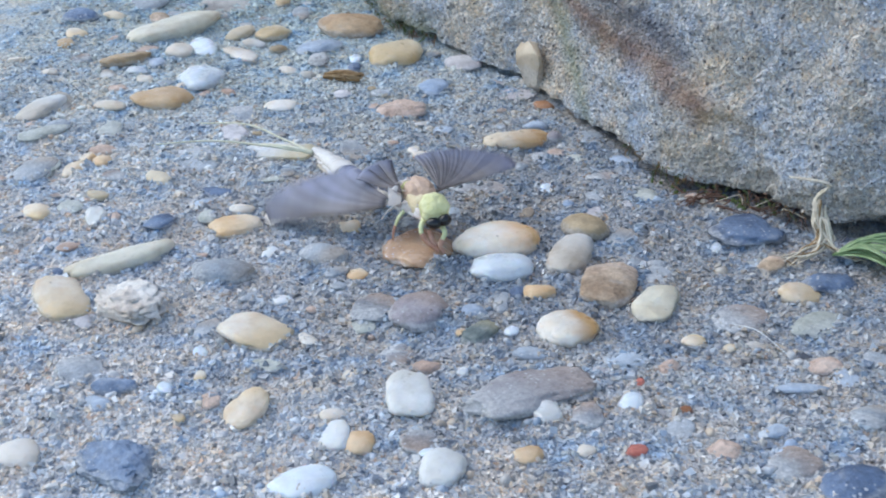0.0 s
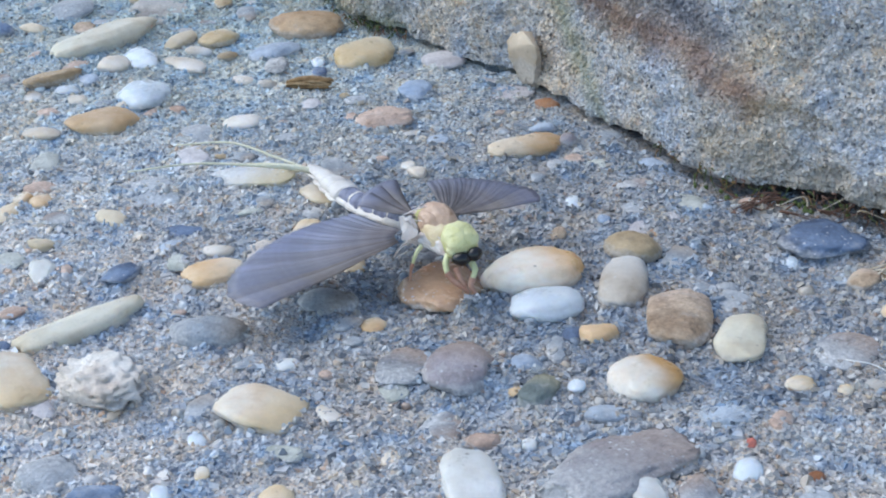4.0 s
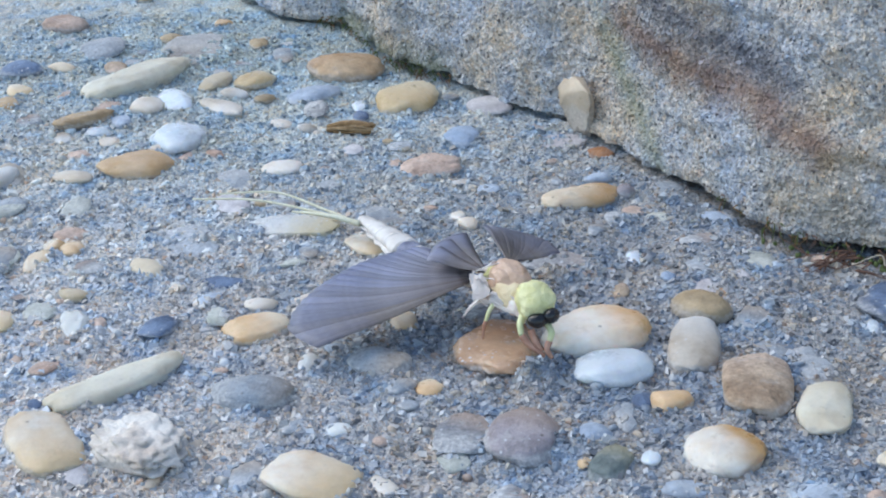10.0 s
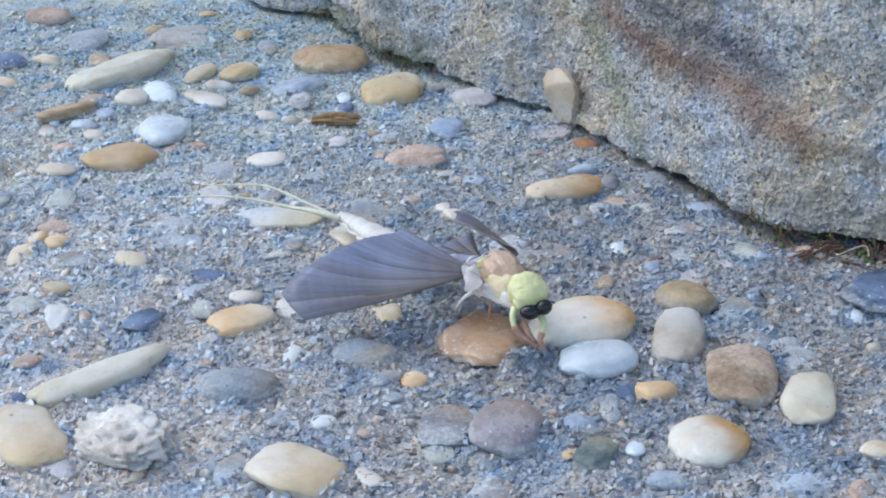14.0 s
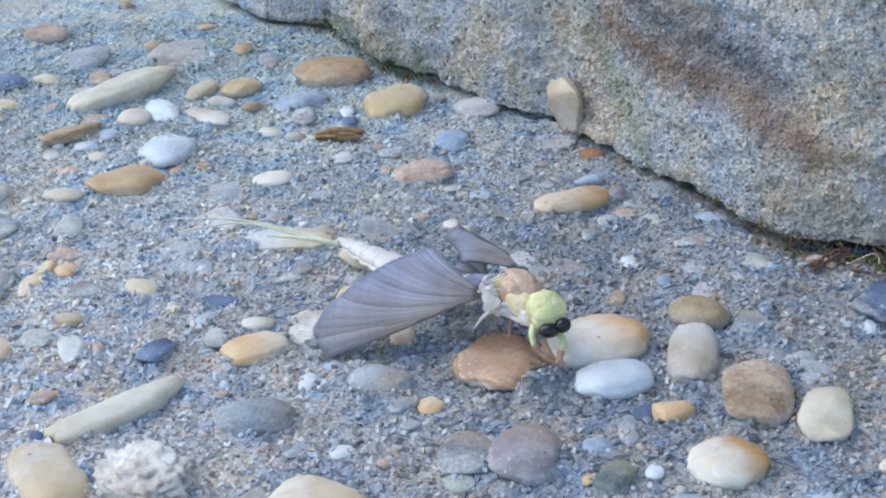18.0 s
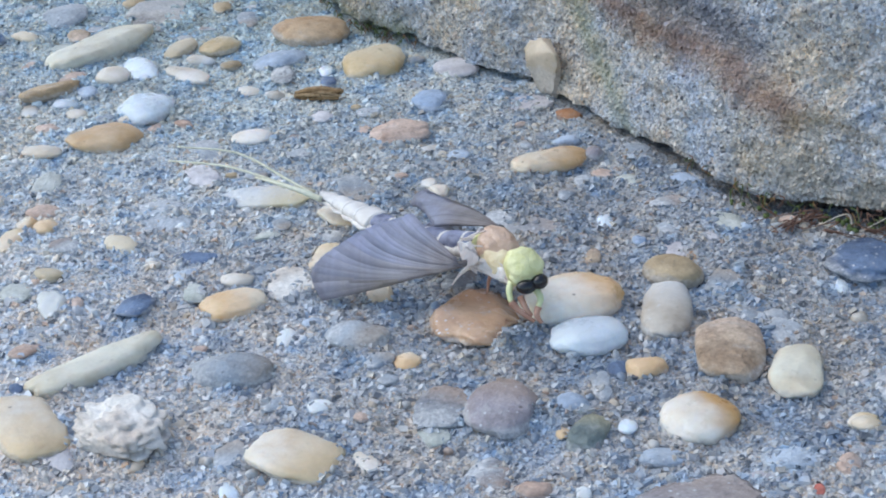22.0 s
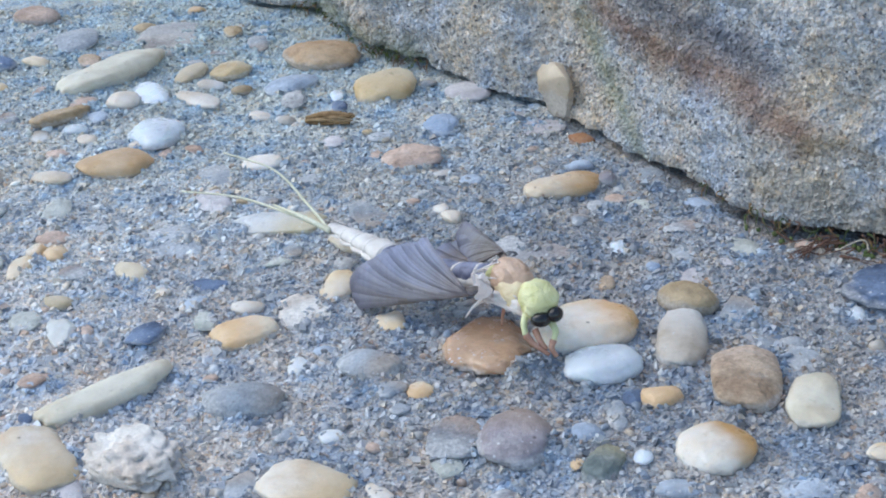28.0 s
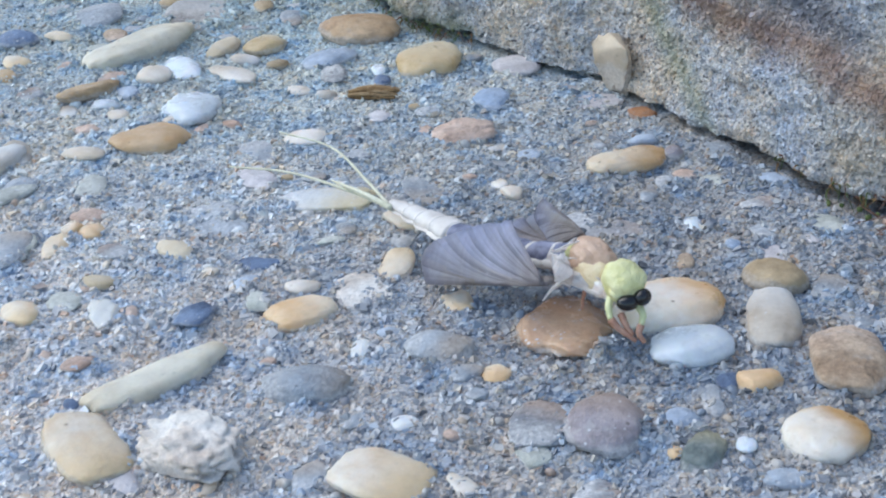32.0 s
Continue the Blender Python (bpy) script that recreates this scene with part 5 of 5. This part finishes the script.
for ctrl, r in zip(TAILS, (0.18, 0.18, 0.34)):
    t_ob = tube("tail_filament", ctrl, r, 0.09, TAIL, mayfly, "straw-yellow tail filament", 7, 10)
    tails.append(t_ob)


# ---- loose bits ----
def build_husk():
    """A dried seed husk: an open, ribbed shell with frayed ends and a few loose fibres."""
    ob = tagged(empty("seed_husk", -14.6, 40.0, 0.0), "brown dried seed husk lying on the concrete", "husk")
    ob.rotation_euler = (0, 0, radians(-8))
    r = random.Random(3)
    for k in range(9):
        a = radians(-85 + 21 * k)
        y, z = 0.95 * math.sin(a), 0.2 + 0.85 * math.cos(a)
        pts = [(-2.7 + r.uniform(-0.5, 0.4), y * 0.6, z * 0.6 + 0.1), (-1.2, y + r.uniform(-0.15, 0.15), z + r.uniform(-0.15, 0.15)), (0.7, y * 1.05, z + r.uniform(-0.2, 0.2)), (2.5 + r.uniform(-0.9, 0.6), y * 0.7, z * 0.6 + r.uniform(0, 0.3))]
        tube("husk_rib", pts, r.uniform(0.22, 0.42), r.uniform(0.12, 0.3), BARK if k in (0, 3, 8) else STRAW_BARK, ob, "", 7, 7, 0.12, 0.6)
    for k in range(7):
        x, y = r.uniform(-2, 2), r.uniform(-1, 1)
        tube("fibre", [(x, y, 0.7), (x + r.uniform(0.6, 1.6), y + r.uniform(-1, 1), 1.0), (x + r.uniform(1.3, 2.6), y + r.uniform(-1.6, 1.6), 0.2)], 0.07, 0.04, STRAW_BARK, ob, "", 5, 5)
    return ob


def build_grass():
    ob = tagged(empty("grass_tuft", 49.5, -13.5, 0.0), "green grass tuft with dry straw roots beside the stone", "grass")
    r = random.Random(4)
    for k in range(13):
        a = r.uniform(-55, 15)
        ln = r.uniform(7, 16)
        c, s = math.cos(radians(a)), math.sin(radians(a))
        pts = [(-1.0, -3.2, 0.4), (ln * 0.4 * c - 0.8, ln * 0.4 * s - 3.6, 1.6 + r.uniform(0, 1.3)), (ln * c, ln * s - 5.0, r.uniform(0.4, 2.2))]
        tube("grass_blade", pts, 0.55, 0.12, BLADE, ob, "green grass blade", 6, 7, 0.1, 0.25)
    for k in range(20):
        x, y = -2.5 + r.uniform(-0.5, 0.5), r.uniform(-0.4, 0.5)
        pts = [(x, y, r.uniform(3.2, 5.4)), (x + r.uniform(-0.4, 0.6), y - 0.9, 2.8 + r.uniform(-0.5, 0.5)), (x + r.uniform(-0.5, 1.2), y - 1.9, 1.3 + r.uniform(-0.5, 0.6))]
        if k % 3:
            pts += [(x - r.uniform(0.6, 2.4), y - 3.4 - r.uniform(0, 1.0), r.uniform(0.4, 1.2)), (x - r.uniform(2.2, 4.4), y - 4.6 - r.uniform(0, 1.4), r.uniform(0.2, 0.6)), (x - r.uniform(2.6, 4.2), y - 6.2 - r.uniform(0, 0.8), 0.2)]
        else:
            pts += [(x + r.uniform(1.4, 2.6), y - 3.0 - r.uniform(0, 0.8), r.uniform(0.4, 1.0)), (x + r.uniform(3.0, 5.0), y - 4.2 - r.uniform(0, 1.0), r.uniform(0.2, 0.6))]
        tube("straw", pts, r.uniform(0.10, 0.20), 0.06, DRY if k % 4 else STRAW_BARK, ob, "dry straw-coloured rootlet", 6, 7, 0.03, 0.6)
    for pts in ([(-1.6, -2.2, 0.6), (-2.6, -0.4, 3.2), (-3.0, 0.5, 5.2), (-1.7, 0.1, 7.0), (-3.4, -0.2, 7.7), (-6.2, -0.6, 8.2)], [(-2.0, -2.4, 0.6), (-2.9, -0.2, 3.0), (-2.7, 0.7, 5.6), (-1.9, 0.4, 6.6)]):
        tube("straw", pts, 0.30, 0.30, DRY, ob, "dry straw-coloured rootlet", 7, 7, 0.1, 0.35)
    return ob


def build_crevice_litter():
    ob = tagged(empty("rootlets", 35.0, -1.5, 0.0), "tangled red-brown rootlets and moss in the crevice", "plant litter")
    r = random.Random(9)
    for k in range(26):
        x, y = r.uniform(-3, 10), r.uniform(-3.4, 0.6)
        pts = [(x, y - 0.2 * x, 0.3), (x + r.uniform(-2, 2), y - 0.5 * x * 0.4 + r.uniform(-1, 1), r.uniform(0.6, 1.8)), (x + r.uniform(-4, 4), y - 0.3 * x + r.uniform(-1.5, 1), 0.4)]
        tube("rootlet", pts, 0.09, 0.04, ROOT if k % 6 else DRY, ob, "", 5, 5)
    for k in range(70):
        x = r.uniform(-9, 14)
        y = float(np.interp(35.0 + x, EDGE_X, EDGE_Y)) + 1.5 + r.uniform(-0.2, 1.2)
        z = r.uniform(0.6, 2.0)
        pts = [(x, y, z), (x + r.uniform(-0.5, 0.5), y - r.uniform(0.3, 0.9), z + r.uniform(-0.5, 0.3)), (x + r.uniform(-0.8, 0.8), y - r.uniform(0.5, 1.6), z - r.uniform(0.3, 1.5))]
        tube("moss_strand", pts, 0.09, 0.03, (MOSS, ROOT, MOSS, BARK, ROOT)[k % 5], ob, "", 4, 4)
    # a bundle of rootlets that trails out over the concrete
    for k in range(12):
        y = r.uniform(-0.6, 0.5)
        bend = [(x, -1.2 + 0.35 * x + y + r.uniform(-0.5, 0.5), 0.5 + r.uniform(-0.2, 0.7)) for x in (2.0 + r.uniform(-1, 1), 0.9, -0.1, -1.2)]
        tube("rootlet", bend + [(-2.2 + r.uniform(-1.2, 0.8), -2.1 + 1.3 * y, 0.2)], 0.10, 0.04, ROOT, ob, "", 5, 5)
    for k in range(26):
        x = r.uniform(0.0, 4.5) if k % 2 else r.uniform(-6, 9)
        ball("moss_tuft", (x, -0.55 * x + r.uniform(-1.0, 1.4), 0.4), (r.uniform(0.15, 0.4), r.uniform(0.15, 0.4), r.uniform(0.15, 0.35)), MOSS, ob, "green moss", (0, 0, 0), 0.5, k * 1.1, BALL2)
    return ob


def build_moss():
    ob = tagged(empty("moss", -12.0, 64.0, 0.0), "dark green moss in the crevice under the stone", "moss")
    r = random.Random(21)
    for k in range(90):
        wx = r.uniform(-24, -3)
        y = float(np.interp(wx, EDGE_X, EDGE_Y)) - 64.0 + r.uniform(0.2, 1.4)
        x, z = wx + 12.0, r.uniform(0.3, 1.7)
        pts = [(x, y, z), (x + r.uniform(-0.5, 0.5), y - r.uniform(0.3, 0.8), z + r.uniform(-0.3, 0.4)), (x + r.uniform(-0.8, 0.8), y - r.uniform(0.4, 1.2), z - r.uniform(0.2, 1.0))]
        tube("moss_strand", pts, 0.11, 0.04, (MOSS, MOSS, BARK, MOSS, ROOT)[k % 5], ob, "", 4, 4)
    return ob


build_husk()
build_moss()
build_grass()
build_crevice_litter()
tagged(tube("fibre", [(36.5, -34.5, 0.7), (38.5, -37.0, 1.4), (41.0, -40.0, 0.6)], 0.05, 0.04, HAIR, None), "fine white fibre lying on the concrete", "fibre")
pebble(13.2, 36.9, 6.0, 3.2, 3.3, -57, "buff", "wedge", block, 3.5, (0, 0))


# ---- what moves ----
FLY_T = (0, 3, 6, 8, 9, 12, 16.5, 19, 23, 26, 30, 32)
FLY_X = (-1.9, -1.8, -1.8, -1.5, -1.0, -0.3, 0.4, 0.5, 0.6, 0.5, 0.8, 0.7)
FLY_Y = (1.2, 0.6, 1.1, 0.7, 0.3, 0.1, 0.3, 1.0, 0.8, 0.1, 0.0, -0.8)
# time, root, tip of the leading edge, end of the trailing edge (mm)
NEAR_WING = (
    (0, (0.7, -17.4, 5.2), (-16.5, -12.2, 1.2), (-5.5, -11.8, 6.8)),
    (1, (0.1, -14.7, 5.2), (-18.1, -14.6, 2.9), (-4.2, -7.5, 5.5)),
    (2, (0.3, -16.4, 5.2), (-17.9, -18.6, 3.5), (-4.7, -9.7, 5.1)),
    (3, (0.3, -15.8, 5.2), (-16.3, -23.6, 4.5), (-5.4, -9.7, 4.0)),
    (4, (0.5, -17.6, 5.2), (-14.0, -29.0, 4.5), (-5.5, -11.6, 5.0)),
    (7, (0.9, -15.4, 5.2), (-15.3, -23.5, 1.7), (-4.9, -9.5, 5.2)),
    (8, (0.7, -17.4, 5.2), (-13.9, -28.6, 4.6), (-5.3, -11.6, 5.3)),
    (9, (1.2, -17.3, 5.2), (-14.1, -27.5, 4.8), (-5.5, -12.2, 5.8)),
    (10, (1.7, -14.2, 5.2), (-14.3, -23.1, 3.4), (-4.7, -8.9, 5.7)),
    (11, (2.3, -14.7, 5.2), (-15.8, -19.4, 2.7), (-4.2, -9.3, 6.0)),
    (12, (2.6, -16.3, 5.2), (-13.7, -24.8, 4.8), (-4.8, -13.5, 8.1)),
    (13, (2.5, -15.5, 5.2), (-15.7, -14.7, 2.5), (-4.9, -12.8, 8.1)),
    (14.5, (2.7, -14.9, 5.2), (-12.7, -24.3, 5.9), (-4.1, -10.5, 7.5)),
    (16.5, (2.7, -17.6, 5.9), (-12.2, -26.9, 6.7), (-4.2, -14.0, 8.2)),
    (18, (2.0, -16.2, 5.9), (-13.6, -15.8, 0.8), (-4.3, -8.7, 8.2)),
    (19, (2.6, -17.1, 5.9), (-13.4, -14.7, 0.8), (-4.2, -12.6, 8.2)),
    (21, (2.6, -18.5, 5.9), (-12.5, -14.1, 0.9), (-3.5, -11.8, 8.2)),
    (23, (1.9, -18.2, 5.9), (-11.9, -11.8, 0.8), (-3.3, -12.0, 8.2)),
    (25, (2.3, -17.8, 5.9), (-10.7, -10.7, 0.8), (-2.8, -11.8, 8.2)),
    (26, (1.5, -17.1, 5.9), (-10.7, -9.6, 0.8), (-3.4, -12.1, 8.2)),
    (28.5, (1.7, -18.1, 5.9), (-9.7, -8.8, 0.8), (-2.6, -11.3, 8.2)),
    (30, (1.5, -18.0, 5.9), (-9.9, -8.7, 0.9), (-2.2, -10.4, 8.2)),
    (32, (1.5, -20.2, 5.9), (-9.2, -9.7, 1.8), (-1.9, -12.4, 8.2)),
)
FAR_WING = (
    (0, (5.0, -14.2, 5.8), (13.4, -6.4, 6.5), (1.9, -7.6, 7.5)),
    (1, (4.6, -13.4, 5.8), (12.7, -1.7, 7.5), (1.9, -6.5, 7.7)),
    (2, (4.4, -12.8, 5.8), (12.8, -2.5, 7.5), (1.7, -5.9, 7.5)),
    (3, (4.5, -13.5, 5.8), (12.4, -3.8, 7.5), (1.9, -6.7, 7.6)),
    (4, (3.7, -14.5, 5.8), (13.0, -8.2, 5.1), (2.3, -7.0, 6.7)),
    (7, (3.5, -11.6, 5.8), (10.5, -3.3, 3.0), (2.0, -4.3, 6.6)),
    (8, (5.1, -13.4, 5.8), (10.8, -4.0, 3.7), (2.5, -6.3, 7.1)),
    (9, (5.5, -15.5, 5.8), (10.3, -5.7, 3.6), (2.2, -8.9, 7.8)),
    (10, (3.7, -12.3, 5.8), (8.8, -2.7, 3.1), (2.1, -4.9, 6.5)),
    (11, (5.0, -13.1, 5.8), (8.2, -3.0, 3.0), (1.9, -6.5, 7.5)),
    (12, (5.4, -14.2, 5.8), (7.1, -3.7, 3.1), (1.3, -8.2, 8.2)),
    (13, (5.2, -12.7, 5.8), (2.5, -2.0, 5.8), (0.7, -6.8, 7.5)),
    (14.5, (5.6, -11.3, 5.8), (1.5, -1.4, 5.3), (-0.2, -6.4, 6.9)),
    (16.5, (4.5, -11.9, 5.8), (0.4, -2.0, 5.5), (-1.3, -7.1, 6.6)),
    (18, (4.7, -11.3, 5.8), (-0.3, -2.8, 6.0), (-1.6, -4.3, 4.6)),
    (19, (5.4, -11.6, 5.8), (-0.5, -3.5, 6.0), (-1.9, -4.1, 4.6)),
    (20, (5.0, -11.6, 5.8), (-0.4, -4.3, 6.0), (-1.7, -5.2, 4.6)),
    (21, (4.9, -12.1, 5.8), (-0.8, -4.9, 6.0), (-2.2, -6.1, 4.6)),
    (23, (4.8, -11.4, 5.8), (-0.6, -4.9, 6.0), (-1.9, -6.5, 4.6)),
    (25, (5.1, -11.2, 5.8), (-0.6, -6.4, 6.0), (-1.9, -6.5, 4.6)),
    (26, (4.4, -11.3, 5.8), (-0.4, -2.4, 4.8), (0.4, -6.0, 1.7)),
    (28.5, (4.7, -11.9, 5.8), (1.4, -2.4, 4.4), (0.7, -6.6, 1.7)),
    (30, (4.7, -12.1, 5.8), (1.4, -2.6, 4.6), (0.7, -6.8, 1.7)),
    (32, (4.9, -13.1, 5.8), (1.9, -3.5, 4.5), (1.6, -7.4, 1.7)),
)
HIND_WING = (
    (0, (1.3, -16.1, 6.0), (-3.8, -11.9, 7.7)),
    (1, (1.6, -13.6, 6.0), (-3.0, -8.7, 7.1)),
    (2, (1.2, -14.6, 6.0), (-3.3, -9.7, 7.1)),
    (3, (1.4, -13.8, 6.0), (-3.6, -9.5, 7.5)),
    (4, (1.1, -15.1, 6.0), (-4.1, -10.8, 7.5)),
    (8, (1.7, -14.8, 6.0), (-3.8, -11.5, 8.2)),
    (9, (2.5, -16.7, 6.0), (-2.7, -12.9, 8.1)),
    (10, (1.7, -13.6, 6.0), (-3.4, -9.2, 7.2)),
    (13, (3.2, -9.1, 3.5), (-1.9, -3.4, 3.0)),
    (19, (3.1, -9.5, 3.5), (-2.2, -2.9, 3.0)),
    (26, (2.4, -8.6, 3.5), (-2.4, -2.8, 3.0)),
    (32, (2.5, -9.1, 3.5), (-1.1, -3.5, 3.0)),
)
# ends of the abdomen and of the tail filaments (time, mm)
ABDOMEN_TIP = ((0, -11.7, 3.6, 2.4), (4, -11.5, 6.6, 2.4), (9, -11.5, 6.0, 2.4), (13, -11.4, 5.3, 2.4), (16.5, -11.8, 3.2, 2.4), (19, -12.3, 3.6, 2.4), (23, -12.7, 5.0, 2.4), (26, -12.4, 3.2, 2.4), (32, -12.1, 3.0, 2.4))
TAIL_A = ((0, -24.2, 9.9, 3.0), (4, -24.4, 12.4, 3.0), (8, -22.5, 8.6, 3.0), (9, -25.3, 15.9, 3.0), (10, -23.7, 11.5, 3.0), (13, -24.1, 9.8, 3.0), (14.5, -27.0, 15.0, 3.0), (16.5, -28.3, 8.0, 3.0), (18, -25.6, 6.5, 3.0), (19, -28.4, 11.1, 3.0), (20, -18.0, 2.6, 6.0), (21, -21.9, 7.6, 6.0), (22, -26.1, 10.8, 6.0), (23, -20.2, 11.0, 6.0), (24, -22.7, 10.6, 6.0), (25, -22.3, 13.8, 6.0), (26, -23.9, 11.0, 6.0), (28.5, -21.0, 12.9, 6.0), (29, -26.5, 12.9, 6.0), (30, -22.6, 8.2, 6.0), (31, -24.2, 12.7, 6.0), (32, -22.9, 15.6, 6.0))
TAIL_B = ((0, -21.7, 5.3, 2.5), (4, -24.4, 7.4, 2.5), (8, -20.3, 8.1, 2.5), (9, -22.7, 12.2, 2.5), (10, -23.2, 10.8, 2.5), (13, -22.5, 8.7, 2.5), (14.5, -23.9, 9.9, 2.5), (16.5, -25.2, 10.2, 2.5), (18, -24.8, 10.1, 2.5), (19, -21.0, 8.3, 2.5), (20, -20.2, 3.2, 3.0), (21, -27.9, 13.6, 3.0), (22, -22.0, 10.6, 3.0), (23, -28.8, 12.7, 3.0), (24, -27.9, 12.7, 3.0), (25, -30.2, 20.7, 3.0), (26, -28.7, 10.9, 3.0), (28.5, -32.2, 18.3, 3.0), (29, -29.8, 13.3, 3.0), (30, -28.4, 7.3, 3.0), (31, -32.6, 19.4, 3.0), (32, -29.2, 15.5, 3.0))


def place(t, rows):
    ts = [r[0] for r in rows]
    return np.array([np.interp(t, ts, [r[k] for r in rows]) for k in (1, 2, 3)])


def fly_at(t):
    return np.array((BODY[0] + np.interp(t, FLY_T, FLY_X), BODY[1] + np.interp(t, FLY_T, FLY_Y), 0.0))


def eased(t, rows, col):
    ts = [r[0] for r in rows]
    vals = np.array([r[col] for r in rows], float)
    return np.array([np.interp(t, ts, vals[:, k]) for k in range(3)])


def along(way, side, at):
    """A pose at a place (mm) whose x axis runs along way and whose z axis stands on the plane of way and side."""
    x = Vector(way).normalized()
    z = x.cross(Vector(side)).normalized()
    if z.z < 0:
        z.negate()
    y = z.cross(x)
    m = Matrix((x, y, z)).transposed().to_4x4()
    m.translation = Vector(at) * MM
    return m


def flutter(t):
    """Quick trembling of the wings, which dies away."""
    size = np.interp(t, (0, 0.6, 3, 6.5, 9, 14), (2.4, 0.9, 0.6, 0.4, 0.15, 0.0))
    return size * math.sin(t * 55.0)


def wing_rows(rows, pleats, times, shake, longest):
    """The wing sleeves turn with the root and, as the insect draws itself out, slip back into the empty skin."""
    keyed = {}
    for t in times:
        o = fly_at(t)
        root, tip, trail = (eased(t, rows, c) - o for c in (1, 2, 3))
        tip = tip + np.array((0, 0, flutter(t) * shake))
        trail = trail + np.array((0, 0, flutter(t) * 0.5 * shake))
        a, b = tip - root, trail - root
        la, lb = np.linalg.norm(a), np.linalg.norm(b)
        a, b = a / la, b / lb
        turn = math.acos(max(-1, min(1, float(a @ b))))
        for s, length, pleat in pleats:
            way = (math.sin((1 - s) * turn) * a + math.sin(s * turn) * b) / max(math.sin(turn), 1e-6)
            slip = min(max(0.0, longest - la), 2.8 if longest > 16 else 2.4) * length / longest
            keyed.setdefault(pleat, []).append((t, along(way, b - a, root - way * slip)))
    for ob, r in keyed.items():
        walk(ob, r)


def motions():
    walk(mayfly, [(t, pose(*(fly_at(t) * MM))) for t in FLY_T])
    rows = []
    for t in FLY_T:
        root = np.array((4.2, -14.9, 5.2)) - np.array((*BODY, 0.0))
        rows.append((t, along(place(t, ABDOMEN_TIP) - fly_at(t) - root, (0.6, 0.8, 0.0), root)))
    walk(abdomen, rows)
    times = [round(0.03 * k, 2) for k in range(155)] + [4.8 + 0.2 * k for k in range(13)] + [7.5 + 0.5 * k for k in range(50)]
    wing_rows(NEAR_WING, near_wing, times, 1.0, NEAR_LONG)
    wing_rows(FAR_WING, far_wing, times, 0.4, FAR_LONG)
    for ob in drawn_leg:
        walk(ob, [(0, pose(0, 0, 0)), (10, pose(0.0002, 0.0003, 0.0002)), (14, pose(0.0014, 0.0017, 0.0006)), (32, pose(0.0016, 0.0018, 0.0006))])
    for k, ob in enumerate(hind_wing):
        rows = []
        for t in (0, 2, 4, 6.5, 9, 11, 13, 16, 19, 23, 26, 29, 32):
            root = eased(t, HIND_WING, 1) - fly_at(t)
            way = eased(t, HIND_WING, 2) - fly_at(t) - root
            way = np.array(Matrix.Rotation(radians(17 * (k - 1)), 3, "Z") @ Vector(way))
            rows.append((t, along(way, (0.3, 1.0, 0.3), root)))
        walk(ob, rows)
    for k, ob in enumerate(tails):
        rows = []
        for t in sorted({r[0] for r in TAIL_A} | {r[0] for r in ABDOMEN_TIP}):
            root = np.array((4.2, -14.9, 5.2)) - np.array((*BODY, 0.0))
            way = place(t, ABDOMEN_TIP) - fly_at(t) - root
            tip = root + way / np.linalg.norm(way) * (ABDOMEN_LONG - 0.4)
            end = place(t, TAIL_A if k == 0 else TAIL_B) - fly_at(t)
            if k == 2:
                end = 0.5 * (end + place(t, TAIL_A) - fly_at(t)) - np.array((0, 0, 0.6))
            rows.append((t, along(end - tip, (0.5, 0.8, 0.0), tip)))
        walk(ob, rows)


motions()
